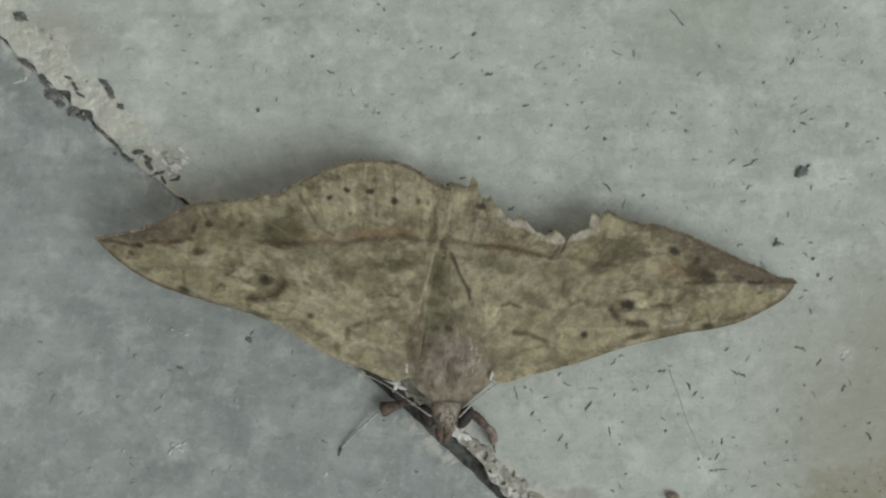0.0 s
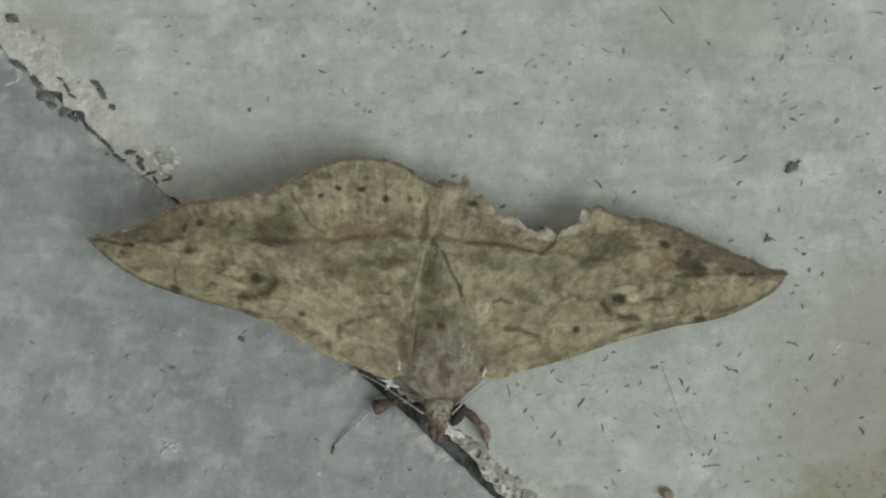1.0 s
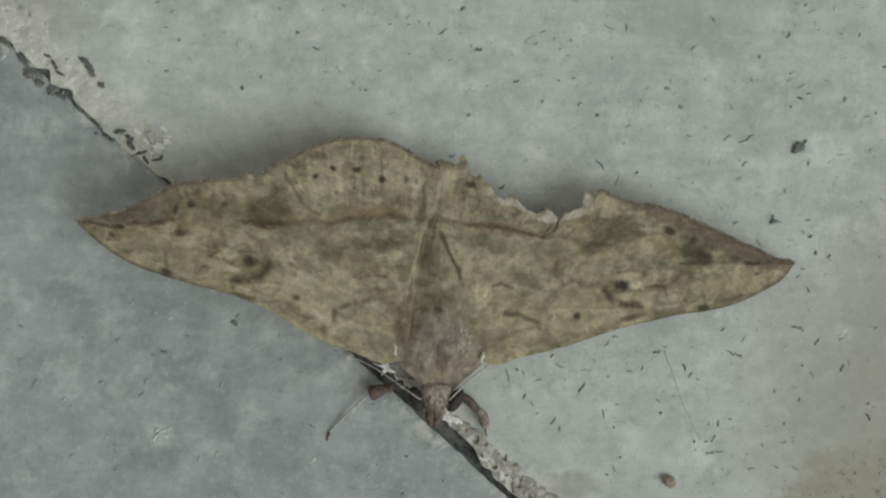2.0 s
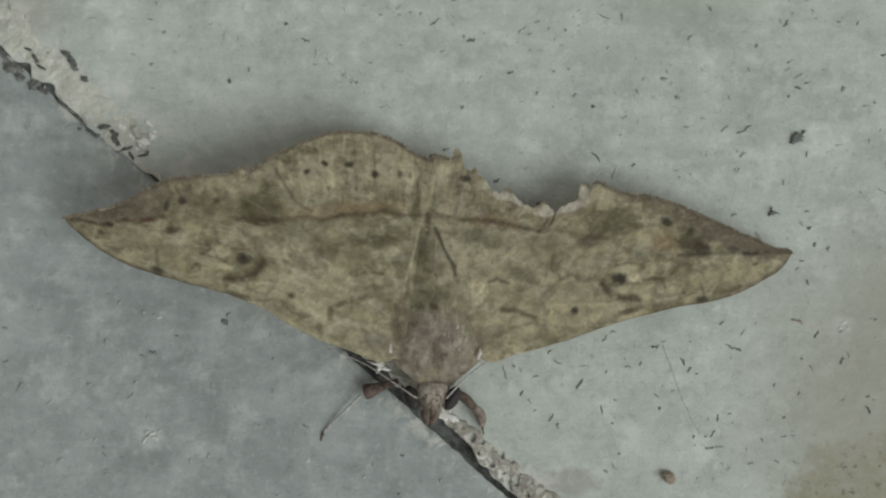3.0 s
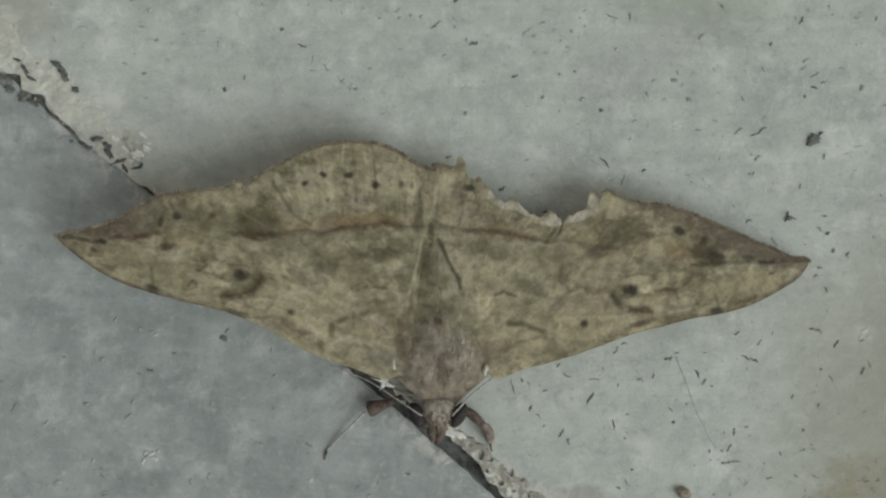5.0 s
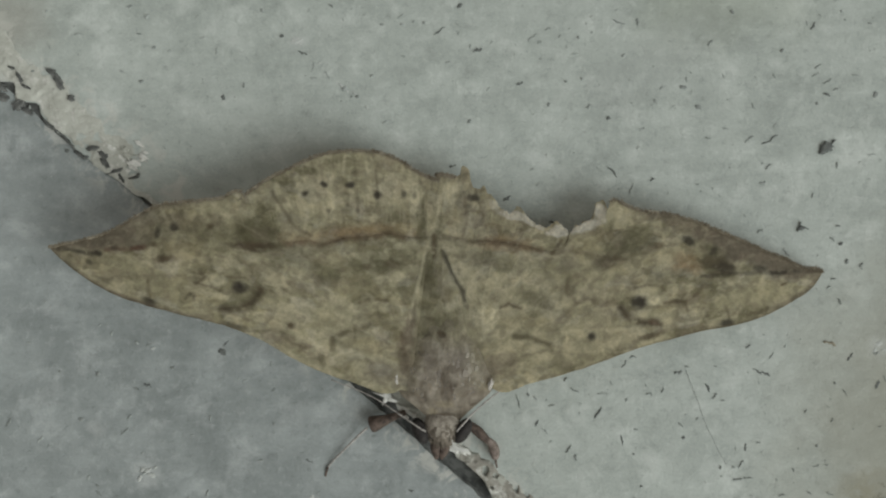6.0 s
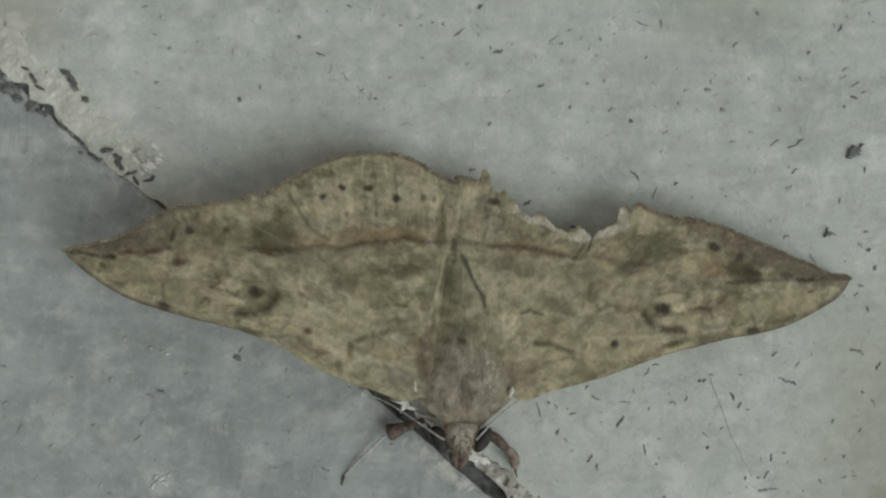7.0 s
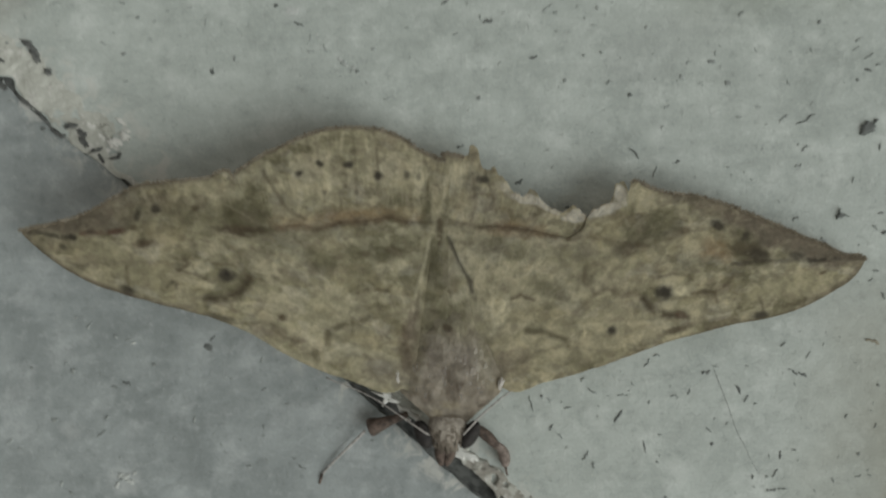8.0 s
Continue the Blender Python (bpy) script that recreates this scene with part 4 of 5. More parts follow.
SPOTS_INNER = [
    (-15.2, -2, 0.34, 0.29, 0, BROWN, 0.85), (-13.9, -3.8, 0.53, 0.24, 0, BROWN, 0.6), (-9, 2.9, 0.43, 0.29, 0, BROWN, 0.6), (-10.9, 2.6, 0.58, 0.29, 0, BROWN, 0.4),
    (-2.7, -2.7, 0.43, 0.29, -20, BROWN, 0.85), (-23.4, 0.4, 0.14, 0.29, 0, DARK, 0.4), (-6.8, 3.1, 0.58, 0.34, 0, BROWN, 0.4), (-13, 1.8, 0.38, 0.58, 0, BROWN, 0.35),
]
SPOTS_ROW = [
    (-14, 9, 0.31, 0.29, 0, DARK, 0.95), (-12.5, 9.8, 0.31, 0.29, 0, DARK, 0.95), (-10.3, 9.7, 0.34, 0.31, 0, DARK, 0.95), (-8, 8.8, 0.34, 0.38, 0, DARK, 0.95),
    (-5.8, 8.9, 0.22, 0.38, 0, DARK, 0.65), (-4.9, 8.8, 0.19, 0.34, 0, DARK, 0.45), (-12.1, 7.5, 0.19, 0.19, 0, DARK, 0.4), (-9.7, 7.6, 0.19, 0.19, 0, DARK, 0.35),
    (-15.8, 8.4, 0.24, 0.24, 0, BROWN, 0.4), (-0, 8.5, 0.48, 0.29, 0, DARK, 0.85), (1.7, 7.4, 0.19, 0.19, 0, BROWN, 0.4), (-7.5, 7.8, 0.24, 0.14, 0, BROWN, 0.4),
]
SPOTS_EAST = [
    (13.8, -0.2, 0.72, 0.48, 0, DARK, 0.95), (15, -1.9, 0.43, 0.29, -10, MAROON, 0.6), (9.8, -3, 0.38, 0.34, 0, DARK, 0.9), (21, -2, 0.67, 0.31, 15, DARK, 0.85),
    (14.6, -3, 1.2, 0.26, 14, BROWN, 0.75), (18, 4.8, 0.63, 0.38, -25, DARK, 0.9), (20, 4, 0.38, 0.43, -30, DARK, 0.8), (21, 2.6, 0.96, 0.43, -15, DARK, 0.65),
    (24, 2.5, 0.63, 0.29, -10, DARK, 0.75), (15.5, 4.5, 0.48, 0.29, 20, BROWN, 0.65), (26, 1.2, 0.38, 0.14, 25, BROWN, 0.7), (12.4, 8.1, 0.29, 0.19, -30, DARK, 0.8),
]
SPOTS = SPOTS_WEST + SPOTS_INNER + SPOTS_ROW + SPOTS_EAST
# broad tints come first
CLOUDS_BROAD = [
    (9, -3, 8.2, 1.5, 14, CREAM, 0.32), (-6.5, 9, 3.4, 2.1, 0, CREAM, 0.3), (-21.2, 5.6, 5.8, 1.7, 5, OLIVE, 0.42), (3.7, -3.7, 5.3, 1.9, 10, CREAM, 0.25),
    (-15.8, 3.4, 4.3, 1.2, -8, OLIVE, 0.35), (-12.9, -1.7, 5.8, 1.3, -20, CREAM, 0.22), (16.4, 4.3, 2.9, 1.3, 0, STRAW, 0.25), (1.2, 8.9, 1.9, 1.9, 0, CREAM, 0.25),
    (5.5, 1.3, 6.5, 2.2, -3, CREAM, 0.36), (-17.1, 9.2, 2.2, 1.2, 20, OLIVE, 0.3), (4.0, -2.0, 4.0, 1.6, 5, CREAM, 0.25), (-10.0, -4.5, 4.0, 1.2, -22, PALE, 0.25),
]
CLOUDS_WEST = [
    (-29.9, 5.5, 3.8, 0.77, 20, MAUVE, 0.95), (-32.6, 4.8, 2.4, 0.43, 3, MAUVE, 0.7), (-23.7, 6.5, 2.6, 0.77, 8, MAUVE, 0.3), (-27.6, 2.2, 4.3, 1.1, -22, TAN, 0.8),
    (-18.5, 5.5, 1.4, 1.6, 15, MURK, 0.75), (-17.3, 6.8, 1.7, 1.3, -40, OLIVE, 0.8), (-18.8, 4.7, 2, 0.43, 0, DUSK, 0.75), (-21.7, 1.7, 0.96, 0.53, 0, CREAM, 0.9),
    (-21.1, 0.6, 0.87, 0.38, -15, CREAM, 0.6), (-18, 0.8, 0.87, 0.96, 30, OLIVE, 0.75), (-24.2, 4.4, 1.9, 0.87, 0, STRAW, 0.45), (-20.8, 7.8, 1.5, 0.67, 10, CREAM, 0.35),
]
CLOUDS_MID = [
    (-12.2, 2.2, 1.3, 1.1, 0, OLIVE, 0.7), (-8.5, 2.9, 2.2, 0.77, -5, OLIVE, 0.75), (-6.1, 3.4, 1.3, 0.87, 0, MURK, 0.5), (-14.8, 2.2, 1.3, 0.87, 0, CREAM, 0.35),
    (-4.4, 7, 0.53, 2.5, 0, OLIVE, 0.75), (-5, 9, 0.58, 2.1, 0, CREAM, 0.6), (-12.7, 9, 2.1, 1.3, 0, CREAM, 0.35), (-10.9, -0.8, 2.7, 0.96, -15, CREAM, 0.3),
    (-15.8, -0.8, 2.2, 0.77, -20, CREAM, 0.3), (-9, -3.7, 1.7, 0.77, -15, STRAW, 0.35), (-5.6, -3.7, 0.87, 1.9, 0, UMBER, 0.6), (-3.9, 2.1, 0.67, 1.9, 0, MURK, 0.6),
]
CLOUDS_HIND = [
    (-12.9, 4.4, 1.7, 0.48, 0, OLIVE, 0.45), (-17.3, 10, 1.4, 0.77, 30, OLIVE, 0.4), (-14.9, 7.1, 1.4, 0.67, -30, OLIVE, 0.4), (-6.5, 7, 1.3, 0.48, 0, OLIVE, 0.35),
    (-2.1, 8.9, 1.2, 0.96, 0, CREAM, 0.3), (-1.7, 6.7, 0.96, 1.3, 0, STRAW, 0.35), (2.2, 6.2, 1.4, 0.77, 0, STRAW, 0.3), (0.8, 3.6, 1.7, 0.67, 0, MURK, 0.35),
    (2.9, 2.9, 1.6, 0.6, 5, OLIVE, 0.45), (5.9, 2.9, 1.9, 0.55, 5, OLIVE, 0.4), (3.9, 3.1, 0.77, 0.96, 0, CREAM, 0.35), (8.1, 1.6, 1.1, 1.2, 0, OLIVE, 0.5),
]
CLOUDS_EAST = [
    (13, 4.5, 2, 1.2, 10, MURK, 0.55), (11.5, 3.1, 2.1, 0.63, 12, DUSK, 0.6), (13.9, 5.5, 1.4, 0.77, -10, OLIVE, 0.7), (22.9, 3.9, 5.3, 1.1, -22, MAUVE, 0.95),
    (16.5, 6.8, 3.4, 0.58, -10, MAUVE, 0.6), (26.9, 2.2, 1.9, 0.58, 0, MAUVE, 0.7), (17.9, 3.1, 1.7, 0.87, -10, ORANGE, 0.45), (20.4, 2.6, 1.8, 0.77, -15, MURK, 0.8),
    (19.6, 3.9, 1.2, 0.67, -30, MURK, 0.6), (15.1, -0.1, 0.82, 0.43, 0, PALE, 0.95), (12.7, -0.3, 0.77, 0.67, 0, OLIVE, 0.7), (23.4, 0.2, 3.8, 0.87, 12, TAN, 0.8),
]
CLOUDS_SOUTH = [
    (9.5, 0.7, 1.4, 0.67, 0, CREAM, 0.3), (10.5, -1, 1.6, 0.58, 15, CREAM, 0.3), (3.7, -1.8, 2.1, 0.67, 0, STRAW, 0.3), (6.1, -4.9, 2.9, 0.67, 16, CREAM, 0.4),
    (2.7, -5.6, 0.96, 1.3, 0, UMBER, 0.3), (11.5, -3.7, 2.6, 0.43, 15, CREAM, 0.45), (5.1, 0.2, 1.4, 0.67, -10, OLIVE, 0.45), (8.6, 2.1, 1.4, 0.48, 0, STRAW, 0.3),
    (1.7, 1.6, 1.3, 0.77, 0, CREAM, 0.3), (13, 6.8, 1.6, 0.67, -10, CREAM, 0.4), (-1.2, 2.1, 0.77, 1.4, 0, CREAM, 0.35), (-2.4, 1.1, 0.67, 1.7, 0, UMBER, 0.3),
]
CLOUDS_DEEP = [
    (-18.1, 5.9, 1.9, 1.4, -20, MURK, 0.75), (-18.2, 4.6, 1.9, 0.43, 0, DUSK, 0.6), (13.2, 4.2, 1.9, 0.87, 15, MURK, 0.4), (20.6, 2.9, 1.6, 0.67, -12, DUSK, 0.55),
    (19.6, 1.9, 0.87, 0.24, 0, DUSK, 0.5), (-8, 2.9, 1.9, 0.58, -5, MURK, 0.5), (-21.5, 1.6, 0.77, 0.38, 0, PALE, 0.8), (-22.1, 0.7, 1.6, 0.34, -12, CREAM, 0.7),
    (-18.8, 0.3, 0.87, 0.48, 30, MURK, 0.6), (15.3, -0.2, 0.72, 0.38, 0, PALE, 0.9), (14.2, 0.6, 1.6, 0.34, 5, CREAM, 0.5), (2.2, 7, 1.3, 0.67, -10, TAN, 0.5),
]
CLOUDS_LIGHT = [
    (-4.8, 8.5, 0.53, 2.1, 5, PALE, 0.55), (-4.3, 6.5, 0.43, 1.9, 0, MURK, 0.6), (-1.7, 8.9, 0.48, 1.7, 0, PALE, 0.35), (1.7, -1.5, 0.38, 1.2, -25, PALE, 0.75),
    (0.8, -1, 0.29, 1.7, 8, PALE, 0.55), (-12.7, 6.8, 1.3, 0.58, 0, PALE, 0.3), (-28.6, 5.1, 2.9, 0.67, 15, MAUVE, 0.6), (-25.7, 6.9, 1.9, 0.58, 15, MAUVE, 0.45),
    (24.9, 3.1, 2.9, 0.67, -24, MAUVE, 0.6), (18.4, 5.8, 2.4, 0.67, -12, UMBER, 0.4), (2.7, 4.3, 2.9, 0.34, -6, ORANGE, 0.35), (-10, 5.8, 3.4, 0.38, 4, ORANGE, 0.3),
]
CLOUDS_BODY = [
    (-0.6, -0.6, 0.75, 1.8, 0, CREAM, 0.55), (-4.95, -3.7, 0.45, 1.2, 0, DUSK, 0.25), (-2.85, -1.8, 1.5, 0.65, 0, MURK, 0.6), (-7.0, -6.1, 2.2, 1.1, -15, (0.19, 0.170, 0.135), 0.5),
    (-5.5, -5.6, 0.8, 1.2, 0, UMBER, 0.35), (-7.6, -5.7, 0.9, 0.5, -20, GREY, 0.25), (1.2, -5.7, 0.9, 1.1, 0, UMBER, 0.45), (-5.2, -1.5, 0.35, 1.8, -12, UMBER, 0.5),
]
CLOUDS = CLOUDS_BROAD + CLOUDS_WEST + CLOUDS_MID + CLOUDS_HIND + CLOUDS_EAST + CLOUDS_SOUTH + CLOUDS_DEEP + CLOUDS_LIGHT + CLOUDS_BODY
BARE = [
    (3.5, 7, 1.6, 0.43, -14, GREY, 0.95), (5.1, 6.3, 0.96, 0.29, -25, GREY, 0.8), (7, 5.7, 0.91, 0.53, 0, GREY, 0.95), (9.4, 6.1, 1.6, 0.43, 18, GREY, 0.95),
    (10.6, 7.3, 0.53, 0.77, 10, GREY, 0.95), (1.7, 7.9, 0.48, 0.34, -30, GREY, 0.5),
]


HINGE_LEFT, HINGE_RIGHT = (-4.6, -4.0, 3.5), (-0.6, -4.0, 3.5)


def vein_lines(x, y):
    """Fine veins that fan out from the wing's hinge: 1 on a vein, 0 between."""
    hx = np.where(x < -2.6, HINGE_LEFT[0], HINGE_RIGHT[0])
    fan = np.arctan2(y + 4.0 + 0.012 * (x - hx) ** 2, np.abs(x - hx)) + 0.03 * (fnoise(x, y, 5.0, 67.0, 2) - 0.5)
    cell = np.abs(((fan * 9.0) % 1.0) - 0.5) * np.hypot(x - hx, y + 4.0) / 9.0
    return smooth(0.14, 0.03, cell) * smooth(0.25, 0.55, fnoise(x, y, 1.2, 68.0, 2))


def markings(x, y, edge):
    """Colour of the wing's scales at x, y; edge: the distance in mm to the outer margin."""
    wx = x + 0.55 * (fnoise(x, y, 0.8, 51.0, 3) - 0.5)
    wy = y + 0.55 * (fnoise(x, y, 0.8, 52.0, 3) - 0.5)
    lx, ly = x + 0.40 * (wx - x), y + 0.40 * (wy - y)
    colour = np.empty((len(x), 3))
    colour[:] = TAN

    def lay(tone, amount):
        colour[:] += (np.array(tone) - colour) * np.clip(amount, 0, 1)[:, None]

    slant = np.where(x < -2.6, 0.30, -0.22)
    along, over = 0.6 * (x - slant * y), y + slant * x
    lay(OLIVE, 0.66 * smooth(0.49, 0.60, fnoise(along, over, 2.6, 41.0)))
    lay(CREAM, 0.70 * smooth(0.51, 0.61, fnoise(along, over, 1.7, 42.0)))
    lay(GREY, 0.30 * smooth(0.54, 0.63, fnoise(along, over, 1.2, 49.0)))
    lay(STRAW, 0.40 * smooth(0.50, 0.64, fnoise(along, over, 2.1, 48.0)))
    lay(UMBER, 0.30 * smooth(0.54, 0.66, fnoise(along, over, 1.3, 43.0)))
    crumple_x, crumple_y = along + 0.5 * (fnoise(x, y, 1.2, 55.0, 2) - 0.5), over + 0.5 * (fnoise(x, y, 1.2, 56.0, 2) - 0.5)
    lay(CREAM, 0.55 * smooth(0.53, 0.64, fnoise(crumple_x, crumple_y, 0.9, 44.0, 3)))
    lay(MURK, 0.40 * smooth(0.54, 0.65, fnoise(crumple_x, crumple_y, 0.95, 45.0, 3)))
    for cx, cy, rx, ry, turn, tone, k in CLOUDS:
        lay(tone, min(1, 1.15 * k) * smooth(1.30, 0.45, spot(wx, wy, cx, cy, rx, ry, turn) + 0.9 * (fnoise(x, y, 1.1, cx) - 0.5)))
    lay(CREAM, 0.20 * smooth(0.56, 0.72, fnoise(along, over, 0.5, 46.0, 3)))
    lay(UMBER, 0.26 * smooth(0.56, 0.72, fnoise(along, over, 0.5, 47.0, 3)))
    rays = fnoise(x - 0.10 * (x + 7) * (y - 6) / 4, y * 0.10, 0.75, 61.0, 3)
    behind = smooth(5.8, 7.5, y)
    lay(CREAM, 0.26 * smooth(0.56, 0.72, rays) * behind * smooth(-17.5, -13.5, x))
    lay(BROWN, 0.08 * smooth(0.40, 0.30, rays) * behind)
    fine = fnoise(x - 0.10 * (x + 7) * (y - 6) / 4, y * 0.12, 0.28, 69.0, 2)
    lay(CREAM, 0.28 * smooth(0.58, 0.74, fine) * behind)
    lay(BROWN, 0.10 * smooth(0.42, 0.28, fine) * behind)
    hx = np.where(x < -2.6, HINGE_LEFT[0], HINGE_RIGHT[0])
    lay(BROWN, 0.12 * vein_lines(x, y) * smooth(7.0, 13.0, np.abs(x - hx)) * smooth(6.5, 4.5, y - 0.1 * np.abs(x)))
    lay(CREAM, 0.12 * vein_lines(x, y - 0.22) * smooth(7.0, 13.0, np.abs(x - hx)))
    # streaks of scales that spread from the hinge over the wing's base
    way, reach = np.arctan2(y + 5.0, np.abs(x - hx)), np.hypot(x - hx, y + 5.0)
    streak = fnoise(way * 5.0 + np.where(x < -2.6, 0.0, 40.0), reach * 0.22, 0.55, 77.0, 3)
    base = smooth(13.0, 7.0, reach) * smooth(2.5, 5.5, reach) * smooth(4.5, 2.5, y)
    lay(PALE, 0.20 * smooth(0.54, 0.66, streak) * base)
    lay(OLIVE, 0.20 * smooth(0.46, 0.36, streak) * base)
    for points, tone, width, k in LINES:
        lay(tone, 0.92 * k * smooth(2.4, 0.1, stroke(lx, ly, points) / width) * smooth(0.05, 0.52, fnoise(x, y, 0.6, 63.0, 3)))
    for cx, cy, rx, ry, turn, tone, k in SPOTS:
        lay(tone, k * smooth(1.48, 0.40, spot(lx, ly, cx, cy, rx, ry, turn) + 0.6 * (fnoise(x, y, 0.4, 65.0, 2) - 0.5)))
    lay(MAUVE, 0.55 * smooth(0.9, 0.2, edge) * smooth(19.0, 27.0, np.abs(x)))
    lay(BROWN, 0.45 * smooth(0.40, 0.05, edge))
    for cx, cy, rx, ry, turn, tone, k in BARE:
        lay(tone, k * smooth(1.20, 0.70, spot(lx, ly, cx, cy, rx, ry, turn) + 0.5 * (fnoise(x, y, 0.5, 74.0, 2) - 0.5)))
    pepper = vnoise(x, y, 0.22, 71.0) * 0.6 + vnoise(x, y, 0.5, 72.0) * 0.4
    lay(DARK, 0.16 * smooth(0.68, 0.84, pepper))
    return colour


def right_rise(x):
    """How far the right wing arches over a straight slope, in mm."""
    k = np.clip((x + 1) / 31, 0, 1)
    return np.where(x < -2.6, 0.0, 0.75 * np.sin(np.pi * k) + 0.3 * k)


def wing_height(x, y):
    """Height of the wings over the concrete: high at the body, drooping to the tips and hind edges."""
    left = 3.7 + 2.6 * np.sin(np.clip((-4 - x) / 31, 0, 1) * 2.2)
    right = 3.7 - 2.6 * np.clip((x + 1) / 31, 0, 1)
    z = np.where(x < -2.6, left, right + right_rise(x))
    z = z - 0.06 * np.clip(y - 5.0, 0, 9)
    front = np.clip(-(y + 1.0 - 0.18 * np.abs(x + 2.6)), 0, 8)
    z = z - 0.05 * front
    folds = 0.20 * (fnoise(x - 0.10 * (x + 7) * (y - 6) / 4, y * 0.10, 0.75, 61.0, 2) - 0.5) * smooth(4.5, 8.0, y)
    return z + folds + 0.012 * vein_lines(x, y) + 0.16 * (fnoise(x, y, 3.0, 81.0) - 0.5) + 0.05 * (fnoise(x, y, 0.8, 82.0) - 0.5)


def fringe_hairs(places, outs):
    """Short flat scales that stand out from a wing's edge."""
    verts, faces = [], []
    for p, o in zip(places, outs):
        side = np.array((-o[1], o[0], 0.0)) * rng.uniform(0.03, 0.06)
        tip = p + o * (0.12 + 0.20 * rng.random() ** 2) + rng.normal(0, 0.05, 3)
        base = len(verts)
        verts += [p - side, p + side, tip]
        faces.append((base, base + 1, base + 2))
    return np.array(verts), faces


# Wing outlines fit the camera's view: drawn for one height, shrunk as the wing rises.
def build_wing(name, x0, x1, low, high, hinge, label, columns, rows, drop=0.0, ragged=(0.08, 0.10), torn=None, under=(99, -99)):
    u, v = np.linspace(0, 1, columns), np.linspace(0, 1, rows)
    u = 0.55 * u + 0.45 * (0.5 - 0.5 * np.cos(np.pi * u))
    xs = x0 + (x1 - x0) * u
    bottom, top = curve_through(xs, low), curve_through(xs, high)
    top = top + ragged[1] * (fnoise(xs, 0 * xs, 0.9, 91.0, 3) - 0.5) * 2
    bottom = bottom + ragged[0] * (fnoise(xs, 0 * xs, 1.6, 92.0, 3) - 0.5) * 2
    if torn:
        ripped = smooth(torn[0], torn[0] + 0.8, xs) * smooth(torn[1], torn[1] - 0.5, xs)
        top = top + ripped * 0.75 * (fnoise(xs, 0 * xs, 0.55, 95.0, 3) - 0.5)
    bottom = np.minimum(bottom, top - 0.02)
    X = np.repeat(xs[:, None], rows, 1)
    Y = bottom[:, None] + (top - bottom)[:, None] * v
    Z = wing_height(X, Y) - drop
    Z = Z - 0.05 * smooth(0.5, 0.0, top[:, None] - Y) * ((X > under[0]) & (X < under[1]))
    if torn:
        Z = Z + (ripped[:, None] * smooth(1.2, 0.0, top[:, None] - Y)) * 0.25 * (fnoise(X, Y, 0.9, 96.0) - 0.5)
    flat = np.stack([X, Y, Z], -1).reshape(-1, 3)
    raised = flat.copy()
    # scales the plan about the point below the eye, to keep the outline in view
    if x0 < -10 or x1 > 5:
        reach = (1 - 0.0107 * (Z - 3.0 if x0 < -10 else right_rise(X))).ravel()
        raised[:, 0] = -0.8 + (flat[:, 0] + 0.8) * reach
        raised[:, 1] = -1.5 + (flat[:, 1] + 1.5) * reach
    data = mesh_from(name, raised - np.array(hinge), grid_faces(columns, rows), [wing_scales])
    margin = np.minimum(top[:, None] - Y, 1.6 * (Y - bottom[:, None]) + 0.06)
    if torn:
        margin = np.where((X > torn[0] - 0.3) & (X < torn[1] + 0.3) & (top[:, None] - Y < 3.0), 9.0, margin)
    margin = np.where((X > under[0]) & (X < under[1]), 9.0, margin).ravel()
    colour = markings(flat[:, 0], flat[:, 1], margin)
    layer = data.color_attributes.new("markings", "FLOAT_COLOR", "POINT")
    layer.data.foreach_set("color", np.concatenate([colour, np.ones((len(colour), 1))], 1).ravel().astype(np.float32))
    ob = part(name, data, moth, label, np.array(hinge) - BODY)
    rim = raised.reshape(columns, rows, 3)[:, -1]
    keep = (xs < under[0]) | (xs > under[1])
    if torn:
        keep &= (xs < torn[0]) | (xs > torn[1])
    spot_at = np.repeat(rim[keep], 8, 0) + rng.normal(0, 0.05, (8 * keep.sum(), 3))
    out = np.repeat(np.gradient(rim, axis=0)[keep], 8, 0)
    out = np.stack([-out[:, 1], out[:, 0], 0 * out[:, 0]], 1) / (np.linalg.norm(out, axis=1, keepdims=True) + 1e-9)
    v, f = fringe_hairs(spot_at - 0.1 * out, out)
    part("fringe", mesh_from("fringe", v - np.array(hinge), f, [fringe_fur], False), ob, "brown fringe of fine scales")
    thick = ob.modifiers.new("thickness", "SOLIDIFY")
    thick.thickness, thick.offset = 0.045 * MM, -1
    return ob


hind_left = build_wing("hindwing", -19.6, -2.9, [(-19.6, 7.6), (-17, 3.6), (-12, 3.2), (-2.9, 2.0)],
                       [(-19.6, 8.5), (-18.1, 9.7), (-16.1, 10.8), (-14.2, 11.7), (-12.2, 12.4), (-10.2, 12.55), (-8.2, 12.45), (-6.2, 11.8), (-4.5, 10.6), (-2.9, 10.0)],
                       HINGE_LEFT, "scalloped tan hindwing with a row of dark dots", 240, 130, 0.06)
